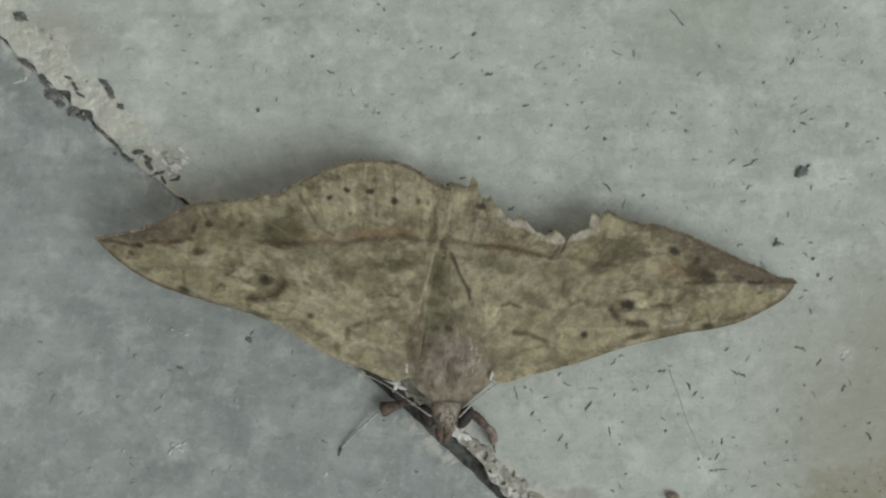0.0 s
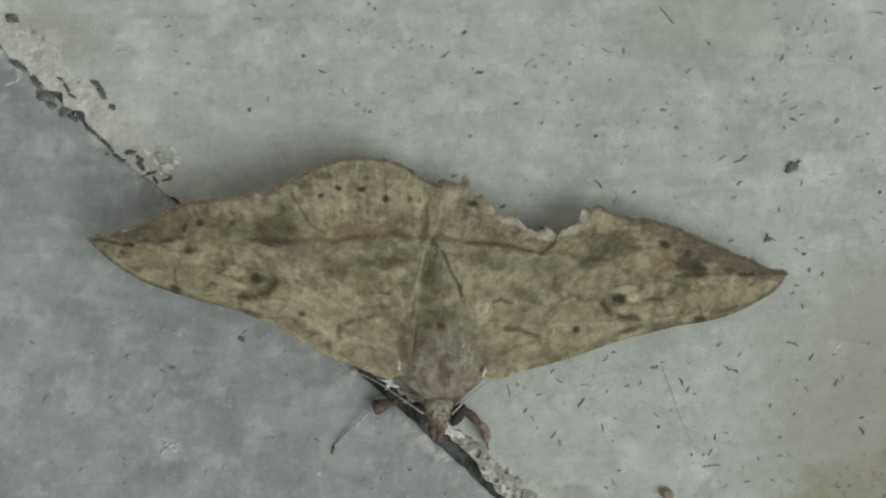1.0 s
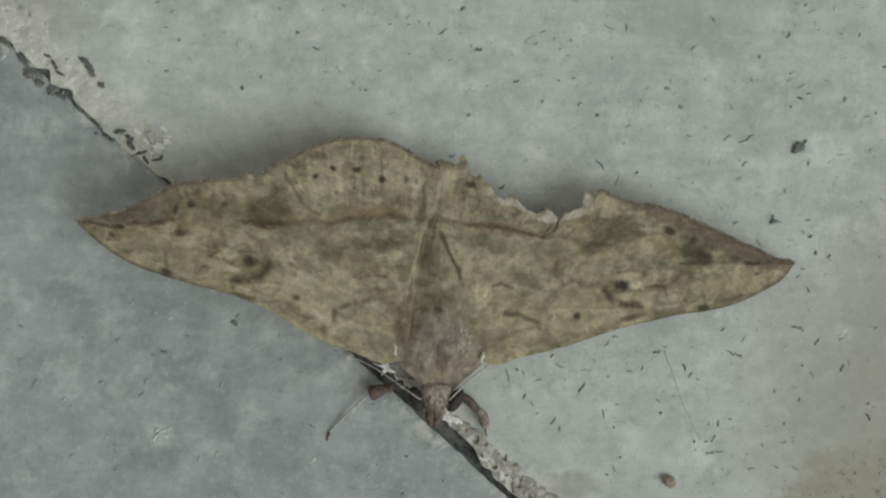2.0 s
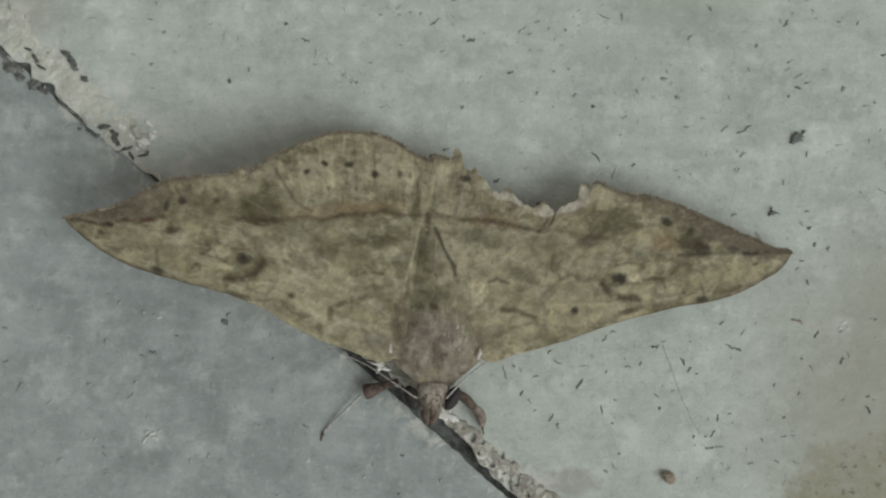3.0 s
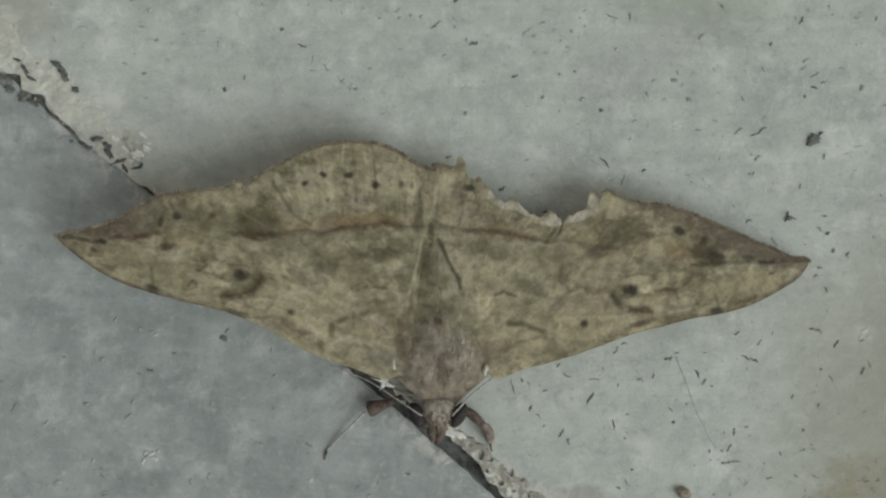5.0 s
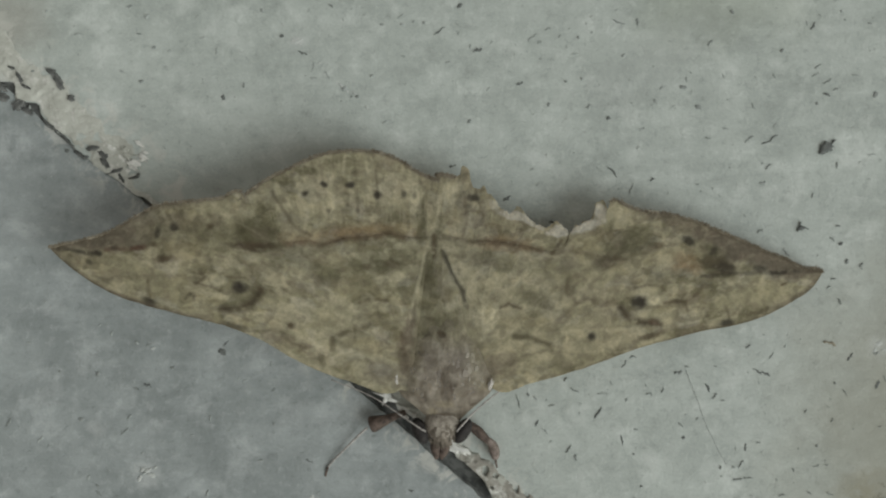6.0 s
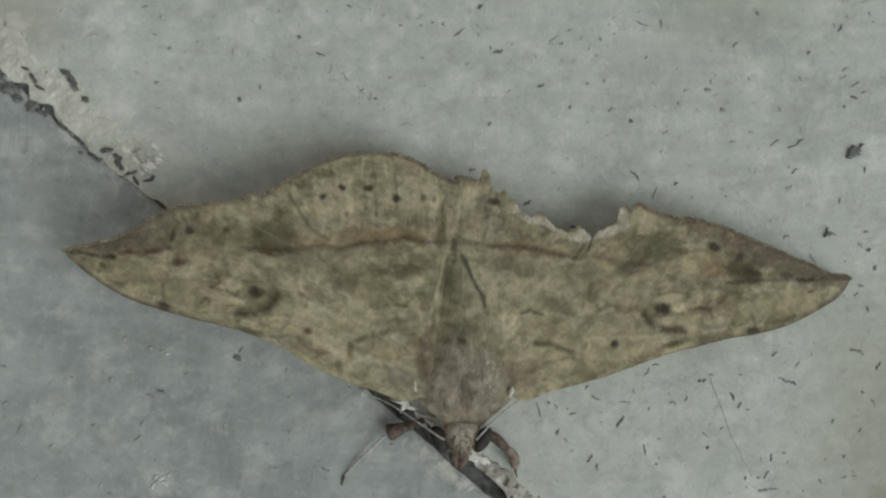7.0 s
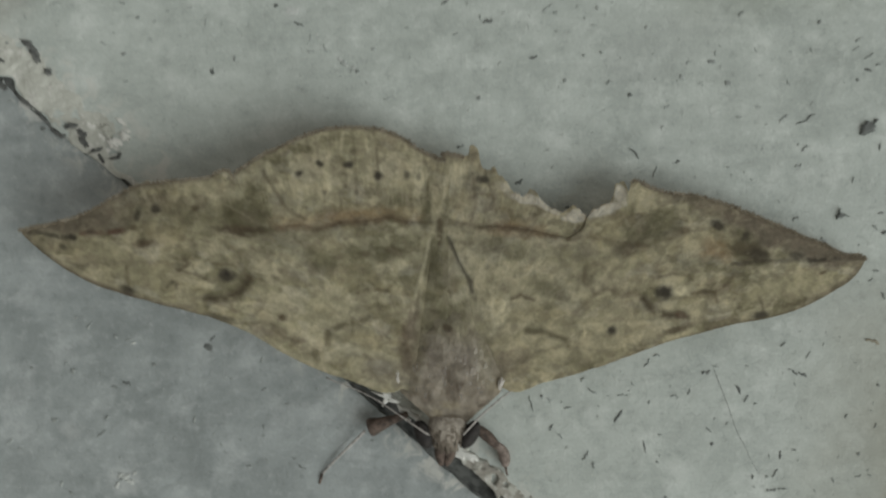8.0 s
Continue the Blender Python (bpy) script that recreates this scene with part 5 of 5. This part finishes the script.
hind_right = build_wing("hindwing", -3.1, 8.3, [(-3.1, 2.0), (4, 2.6), (8.3, 3.6)],
                        [(-3.1, 10.4), (-2.2, 10.35), (-1.2, 10.4), (-1.1, 10.5), (-1.03, 11.0), (-0.95, 11.1), (-0.75, 11.15), (-0.45, 10.95), (-0.36, 10.85), (-0.28, 10.3), (-0.15, 9.75), (0.25, 9.35), (0.6, 9.3), (0.72, 9.45), (0.95, 9.4), (1.1, 8.95), (1.5, 8.6), (2.0, 8.0), (2.4, 7.6), (2.9, 7.35),
                         (3.9, 7.5), (4.4, 7.0), (5.4, 6.4), (6.1, 6.1), (6.7, 6.4), (7.5, 6.15), (7.85, 5.6), (8.0, 4.7), (8.3, 4.2)],
                        HINGE_RIGHT, "torn tan hindwing with a ragged pale edge", 420, 120, 0.06, (0.05, 0.12), (1.0, 8.4), (-1.5, 9.0))
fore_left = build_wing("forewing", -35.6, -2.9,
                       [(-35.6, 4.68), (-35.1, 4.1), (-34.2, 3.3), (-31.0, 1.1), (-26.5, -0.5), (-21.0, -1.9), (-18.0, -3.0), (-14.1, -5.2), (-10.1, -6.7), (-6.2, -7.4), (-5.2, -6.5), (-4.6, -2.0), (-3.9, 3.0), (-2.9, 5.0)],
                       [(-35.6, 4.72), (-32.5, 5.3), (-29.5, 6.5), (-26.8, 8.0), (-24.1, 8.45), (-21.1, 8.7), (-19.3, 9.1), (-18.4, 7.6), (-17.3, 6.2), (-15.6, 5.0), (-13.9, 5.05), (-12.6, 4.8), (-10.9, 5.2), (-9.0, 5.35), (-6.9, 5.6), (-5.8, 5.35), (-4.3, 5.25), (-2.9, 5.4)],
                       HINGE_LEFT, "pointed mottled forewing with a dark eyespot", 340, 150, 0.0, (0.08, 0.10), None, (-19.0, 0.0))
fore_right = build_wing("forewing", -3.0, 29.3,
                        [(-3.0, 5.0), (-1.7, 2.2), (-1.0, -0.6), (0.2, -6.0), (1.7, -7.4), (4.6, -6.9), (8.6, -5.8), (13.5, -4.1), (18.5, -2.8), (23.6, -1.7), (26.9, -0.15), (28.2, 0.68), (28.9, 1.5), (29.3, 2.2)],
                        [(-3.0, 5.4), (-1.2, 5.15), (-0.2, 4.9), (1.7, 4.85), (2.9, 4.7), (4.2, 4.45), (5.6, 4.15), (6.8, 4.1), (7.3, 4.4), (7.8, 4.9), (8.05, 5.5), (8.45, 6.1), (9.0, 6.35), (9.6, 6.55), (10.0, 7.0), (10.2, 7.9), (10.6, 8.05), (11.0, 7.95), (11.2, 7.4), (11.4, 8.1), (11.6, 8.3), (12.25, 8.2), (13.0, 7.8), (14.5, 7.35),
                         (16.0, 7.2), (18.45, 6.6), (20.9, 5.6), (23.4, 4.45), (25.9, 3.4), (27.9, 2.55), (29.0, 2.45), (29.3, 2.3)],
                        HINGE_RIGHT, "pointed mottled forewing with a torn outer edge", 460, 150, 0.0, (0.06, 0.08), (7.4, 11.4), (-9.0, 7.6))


def hairs(places, outs, length, width, lean, seed):
    """Flat tapered hairs on a skin: places with the directions out of it, swept along lean."""
    made = np.random.default_rng(seed)
    verts, faces = [], []
    for p, n in zip(places, outs):
        way = np.array(lean) + 0.06 * n + made.normal(0, 0.20, 3) * (1, 1, 0.35)
        way /= np.linalg.norm(way)
        side = np.cross(way, n)
        side /= np.linalg.norm(side) + 1e-9
        size, w = length * made.uniform(0.6, 1.3), width * made.uniform(0.6, 1.3)
        base = len(verts)
        verts += [p - side * w / 2, p + side * w / 2, p + way * size * 0.6 + side * w * 0.4 + n * 0.03, p + way * size * 0.6 - side * w * 0.4 + n * 0.03, p + way * size + n * 0.02]
        faces += [(base, base + 1, base + 2, base + 3), (base + 3, base + 2, base + 4)]
    return np.array(verts), faces


def skin(cx, cy, cz, rx, ry, rz, count, seed, lowest=0.0):
    """Random places on the upper part of an ellipsoid, with their outward directions."""
    made = np.random.default_rng(seed)
    n = made.normal(0, 1, (count * 3, 3))
    n /= np.linalg.norm(n, axis=1, keepdims=True)
    n = n[n[:, 2] > lowest][:count]
    out = n / np.array((rx, ry, rz))
    return np.array((cx, cy, cz)) + n * (rx, ry, rz), out / np.linalg.norm(out, axis=1, keepdims=True)


def thorax_half(y):
    """Half the thorax's width: widest at the shoulders, tapering to the abdomen."""
    return curve_through(y, [(-10.4, 0.8), (-9.8, 1.35), (-9.0, 2.15), (-8.2, 3.05), (-7.5, 3.75), (-6.8, 4.0), (-5.5, 3.5), (-4.0, 2.9), (-2.8, 2.5), (-1.2, 2.0), (0.4, 1.3)])


def thorax_top(y, u):
    """Height of the thorax: a low back that sinks under the wings at its sides."""
    back = 3.50 + 0.50 * (1 - u**2) - 0.35 * smooth(-4.5, 0.0, y)
    return back - 1.0 * smooth(-7.8, -10.2, y)


def paint(data, tone):
    layer = data.color_attributes.new("markings", "FLOAT_COLOR", "POINT")
    layer.data.foreach_set("color", np.concatenate([tone, np.ones((len(tone), 1))], 1).ravel().astype(np.float32))


# Patches of the thorax: place, size, turn, colour and strength.
FAWN, BUFF, SOOT, ROSE = (0.37, 0.34, 0.29), (0.33, 0.29, 0.205), (0.115, 0.094, 0.073), (0.235, 0.211, 0.178)
PATCHES_FRONT = [
    (-3.6, -7.6, 0.43, 0.38, 0, FAWN, 0.85), (-1.4, -6.3, 0.67, 0.48, 20, FAWN, 0.8), (0.3, -6, 0.48, 0.67, 0, FAWN, 0.5), (-2.4, -8.5, 0.96, 0.38, 0, BUFF, 0.45),
    (-2.5, -9.45, 1.2, 0.28, 0, SOOT, 0.85), (-1.9, -7.2, 0.14, 0.53, 10, SOOT, 0.75), (0, -8.5, 0.48, 0.17, 15, SOOT, 0.8), (-3.1, -6.2, 0.67, 0.48, 0, ROSE, 0.6),
    (-3.9, -5.2, 0.58, 1.1, 0, ROSE, 0.6), (-1.2, -4.9, 0.96, 0.67, 0, ROSE, 0.6), (-0.6, -4.2, 0.19, 0.96, 5, FAWN, 0.7), (-2.6, -4.9, 0.48, 0.67, 0, FAWN, 0.5),
]
PATCHES_BACK = [
    (-5, -4.4, 0.67, 1.4, 0, SOOT, 0.8), (-6, -5.6, 0.67, 0.58, 0, SOOT, 0.5), (-2.7, -2.7, 0.48, 0.29, -20, SOOT, 0.8), (1.7, -5.6, 0.67, 0.67, 0, SOOT, 0.45),
    (0.8, -4.4, 0.48, 0.96, 0, SOOT, 0.4), (-4.3, -3, 0.58, 0.77, 0, ROSE, 0.4), (-3.4, -3.5, 1.3, 0.67, 0, ROSE, 0.55), (-0.2, -7.6, 0.77, 0.38, 0, ROSE, 0.6),
    (-4.3, -8.1, 0.58, 0.38, 0, SOOT, 0.4), (-1.2, -8.3, 0.67, 0.38, 0, FAWN, 0.55), (-3.5, -9.1, 0.48, 0.34, 0, BUFF, 0.5), (0.8, -8.1, 0.48, 0.38, 0, SOOT, 0.4),
    (-5.3, -7, 0.58, 0.38, 0, FAWN, 0.4), (-1.9, -5.6, 0.38, 0.38, 0, SOOT, 0.35),
]
PATCHES = PATCHES_FRONT + PATCHES_BACK


def thorax_tone(x, y):
    tone = np.empty((len(x), 3))
    tone[:] = (0.272, 0.246, 0.203)

    def lay(other, amount):
        tone[:] += (np.array(other) - tone) * np.clip(amount, 0, 1)[..., None]

    lay(FAWN, 0.70 * smooth(0.50, 0.60, fnoise(x, y * 0.8, 1.1, 111.0, 3)))
    lay(SOOT, 0.50 * smooth(0.51, 0.62, fnoise(x, y * 0.8, 1.1, 112.0, 3)))
    lay((0.17, 0.15, 0.12), 0.35 * smooth(-8.0, -9.4, y + 1.2 * (fnoise(x, y, 0.9, 115.0) - 0.5)))
    for cx, cy, rx, ry, turn, other, k in PATCHES:
        lay(other, k * smooth(1.3, 0.4, spot(x, y, cx, cy, rx, ry, turn) + 0.7 * (fnoise(x, y, 0.8, cx + 7) - 0.5)))
    wing = markings(x, y, np.full(len(x), 9.0))
    u = np.abs(x + 2.45) / thorax_half(y)
    k = np.maximum(smooth(0.45, 0.90, u + 0.5 * (fnoise(x, y, 0.8, 116.0) - 0.5)) * smooth(-8.2, -6.6, y), smooth(-4.6, -2.6, y + 0.8 * (fnoise(x, y, 0.9, 113.0) - 0.5)))
    return tone + (wing - tone) * 0.65 * k[:, None]


def build_body():
    v, f = lump(-2.75, 0.0, 2.5, 3.3, 6.9, 1.0, 60, 60, 0.04, 3.0)
    taper = 1 - 0.6 * smooth(-2, 6.5, v[:, 1])
    v[:, 0] = -2.75 + (v[:, 0] + 2.75) * taper
    high = np.clip(v[:, 2] - 2.5, 0, 2)
    v[:, 2] = np.where(high > 0, 2.5 + 1.28 * high**0.45, v[:, 2])
    data = mesh_from("abdomen", v - BODY, f, [wing_scales])
    paint(data, markings(v[:, 0], v[:, 1], np.full(len(v), 9.0)))
    part("abdomen", data, moth, "tan tapered abdomen")
    ys, us = np.linspace(-10.3, 0.35, 150), np.linspace(-1, 1, 110)
    U, Y = np.meshgrid(us, ys)
    X = -2.45 + U * thorax_half(Y)
    upper = np.stack([X, Y, thorax_top(Y, U) + 0.22 * (fnoise(X, Y * 0.8, 0.7, 114.0, 3) - 0.5)], -1).reshape(-1, 3)
    lower = np.stack([X, Y, 2.6 - 1.0 * (1 - U**2)], -1).reshape(-1, 3)
    n, r, c = len(upper), len(ys), len(us)
    skirt = [(i * c, n + i * c, n + (i + 1) * c, (i + 1) * c) for i in range(r - 1)]
    skirt += [((i + 2) * c - 1, n + (i + 2) * c - 1, n + (i + 1) * c - 1, (i + 1) * c - 1) for i in range(r - 1)]
    skirt += [(j + 1, n + j + 1, n + j, j) for j in range(c - 1)]
    skirt += [((r - 1) * c + j, n + (r - 1) * c + j, n + (r - 1) * c + j + 1, (r - 1) * c + j + 1) for j in range(c - 1)]
    v, f = np.concatenate([upper, lower]), [tuple(q[::-1]) for q in grid_faces(r, c)] + [tuple(q + n) for q in grid_faces(r, c)] + skirt
    data = mesh_from("thorax", v - BODY, f, [wing_scales])
    paint(data, thorax_tone(v[:, 0], v[:, 1]))
    thorax = part("thorax", data, moth, "furry grey-brown thorax with pale patches")
    made = np.random.default_rng(3)
    y = made.uniform(-10.0, -4.4, 150)
    u = made.uniform(-0.97, 0.97, 150)
    p = np.stack([-2.45 + u * thorax_half(y), y, thorax_top(y, u) - 0.02], 1)
    keep = made.random(150) > np.maximum(smooth(0.6, 0.9, np.abs(u)) * smooth(-7.6, -6.2, y), smooth(-5.2, -3.2, y))
    p, u = p[keep], u[keep]
    rise = np.stack([0.35 * u, -0.5 * smooth(-8.0, -9.5, p[:, 1]), 0 * u + 1], 1)
    rise /= np.linalg.norm(rise, axis=1, keepdims=True)
    v, f = hairs(p, rise, 0.55, 0.30, (0, 1.7, -0.12), 4)
    tone = np.repeat(0.74 * thorax_tone(p[:, 0], p[:, 1] + 0.25), 5, 0)
    data = mesh_from("fur", v - BODY, f, [painted_fur], False)
    paint(data, tone)
    part("fur", data, thorax)
    tufts = []
    for cx, cy, seed in ((-6.35, -6.7, 5), (1.25, -7.1, 6)):
        p, n = skin(cx, cy, 3.72, 0.14, 0.3, 0.12, 22, seed, 0.1)
        tufts.append(hairs(p, n, 0.5, 0.13, (0.1 * (cx + 2.5), 2.0, 0.3), seed))
    v, f = join(*tufts)
    part("tuft", mesh_from("tuft", v - BODY, f, [tuft_fur], False), thorax, "pale tufts at the wing bases")
    v, f = lump(-2.7, -10.3, 2.45, 1.5, 1.45, 1.0, 26, 18, 0.1, 7.0)
    head = part("head", mesh_from("head", v - BODY, f, [body_scales]), moth, "small grey-brown head")
    p, n = skin(-2.7, -10.3, 2.45, 1.45, 1.55, 1.0, 200, 13, 0.1)
    v, f = hairs(p, n, 0.50, 0.26, (0, -0.8, -0.15), 14)
    part("fur", mesh_from("fur", v - BODY, f, [pale_fur], False), head)
    for cx in (-4.5, -0.98):
        v, f = lump(0, 0, 2.6, 0.64, 1.15, 0.8, 24, 16)
        v, f = turned((v, f), cx, -10.8, 24 if cx < -2.7 else -30)
        part("eye", mesh_from("eye", v - BODY, f, [eye_shell]), head, "dark brown-black compound eye")
    for side in (-1, 1):
        path = fine_path([(-2.8 + 0.4 * side, -11.5, 1.9), (-2.9 + 0.35 * side, -12.4, 1.7), (-3.0 + 0.2 * side, -13.3, 1.4)], 14)
        v, f = tube(path, 0.42 * np.sin(np.linspace(0.9, 2.9, 14)) + 0.06, 10, 0.9)
        part("palp", mesh_from("palp", v - BODY, f, [leg_scales]), head, "dark pointed palp")


def build_limbs():
    feelers = ([(-4.0, -10.75, 3.4), (-4.6, -10.4, 3.5), (-6.2, -9.4, 3.0), (-8.7, -7.9, 2.5), (-12.0, -6.6, 2.2)],
               [(-1.5, -10.75, 3.35), (-0.9, -10.1, 3.5), (0.2, -9.0, 3.1), (2.2, -7.5, 2.4), (5.0, -6.2, 2.2)])
    for points in feelers:
        v, f = tube(fine_path(points, 40), np.linspace(0.085, 0.045, 40), 8)
        part("antenna", mesh_from("antenna", v - BODY, f, [shin_scales]), moth, "thin pale antenna")
    left = ([(-5.8, -9.4, 1.4), (-7.6, -10.1, 1.2), (-8.9, -10.55, 0.95)], [(-9.1, -10.75, 0.9), (-10.6, -12.2, 0.5), (-11.9, -13.5, 0.25), (-12.6, -14.3, 0.12)],
            [(-12.55, -14.2, 0.12), (-12.75, -15.0, 0.08)])
    right = ([(-0.8, -10.2, 1.7), (0.2, -10.9, 1.6), (1.1, -11.8, 1.4)], [(1.0, -11.6, 1.4), (1.5, -12.2, 1.0), (1.7, -12.9, 0.7), (1.75, -13.4, 0.5)], [(1.75, -13.3, 0.5), (1.8, -13.8, 0.4), (1.9, -14.2, 0.3)])
    for (thigh, shin, foot), thick in ((left, 0.46), (right, 0.34)):
        flare = np.interp(np.linspace(0, 1, 16), (0, 0.3, 0.85, 0.96, 1), (0.22, 0.34, 0.72, 0.70, 0.15))
        v, f = tube(fine_path(thigh, 16), flare if thick > 0.4 else thick * (0.75 + 0.5 * np.sin(np.linspace(0, 3.0, 16))), 10)
        leg = part("foreleg", mesh_from("foreleg", v - BODY, f, [leg_scales]), moth, "reddish-brown scaly foreleg")
        widths = np.linspace(0.10, 0.07, 24) if thick > 0.4 else 0.24 + 0.20 * np.sin(np.linspace(0, 3.0, 24))
        v, f = tube(fine_path(shin, 24), widths, 8)
        part("shin", mesh_from("shin", v - BODY, f, [shin_scales if thick > 0.4 else rosy_scales]), leg)
        v, f = tube(fine_path(foot, 8), np.linspace(0.12, 0.07, 8), 8)
        part("foot", mesh_from("foot", v - BODY, f, [leg_scales]), leg)


build_body()
build_limbs()


def crumb(x, y, z, r, seed, material, label):
    v, f = chip(2.9 * r, 1.55 * r, 0.45 * r, seed, 13, 0.1)
    return thing("mortar_crumb", label, "crumb", "loose crumbs in the joint", data=mesh_from("mortar_crumb", v, f, [material], False), at=(x, y, z))


# Crumbs 0, 1 and 3 hover above the joint, to look bright in view.
for n, (x, y, r) in enumerate([(-7.4, -8.1, 1.0), (-6.1, -9.5, 0.6), (-1.6, -12.6, 0.8), (-5.1, -9.7, 0.5), (-29.6, 11.9, 0.55), (-28.7, 12.4, 0.45), (-30.2, 12.9, 0.5)]):
    ob = crumb(x, y, {0: 1.0, 1: 0.9, 3: 0.9}.get(n, 0.10), r, 3.3 * n + 2, grit_pale if n < 6 else mortar, "loose whitish mortar crumb at the joint")
    ob.rotation_euler = (0, 0, radians(-40))


# ---- what moves: the wings tremble a little at their hinges ----
def motions():
    left, right = np.array(HINGE_LEFT) - BODY, np.array(HINGE_RIGHT) - BODY
    # seconds; turn and lift of the forewing in degrees
    beats_early = [(0.0, 0.3, 0.2), (0.1, 0.2, 0.2), (0.2, 1.0, 2.0), (0.3, 2.7, 4.2), (0.4, 1.0, 0.8), (0.5, 0.7, 0.4), (0.6, 1.1, 0.8), (0.8, 0.7, 0.4), (1.0, 0.95, 0.5), (1.2, 0.4, 0.2), (1.5, 0.3, 0.2),
                   (1.6, 0.5, 0.8), (1.7, 1.1, 2.2), (1.8, 2.6, 4.0), (1.9, 1.4, 2.5), (2.0, -0.2, 0.3), (2.1, -0.1, 0.1), (2.2, 0.6, 0.3), (2.6, 0.4, 0.2), (3.0, 0.3, 0.1)]
    beats_late = [(3.3, 0.6, 0.2), (3.4, 0.2, 0.0), (3.5, 0.0, 0.0), (3.7, 0.2, 0.1), (3.8, 0.4, 0.2), (3.9, -0.1, 0.0), (4.2, 0.2, 0.0), (4.5, 0.0, 0.0), (4.8, 0.25, 0.1), (5.0, 0.1, 0.0), (5.2, 0.2, 0.2), (6.3, 0.2, 0.0),
                  (7.0, 0.1, 0.0), (7.3, 0.25, 0.0), (7.5, 0.5, 0.1), (7.6, 4.0, 3.7), (7.7, 3.5, 2.0), (7.8, 1.2, 0.5), (7.9, 1.3, 1.0), (8.0, 0.7, 0.6)]
    walk(fore_right, [(t, pose(*(right * MM), 0, -lift, turn)) for t, turn, lift in beats_early + beats_late])
    slides_left = [(0.0, -0.20, 0.0), (1.0, -0.25, 0.05), (1.5, -0.25, 0.25), (2.2, -0.20, 0.05), (3.3, 0.0, -0.1), (4.0, 0.0, 0.0), (8.0, 0.0, 0.0)]
    walk(fore_left, [(t, pose(*((left + (slide, 0, 0)) * MM), 0, 0, turn)) for t, slide, turn in slides_left])


motions()
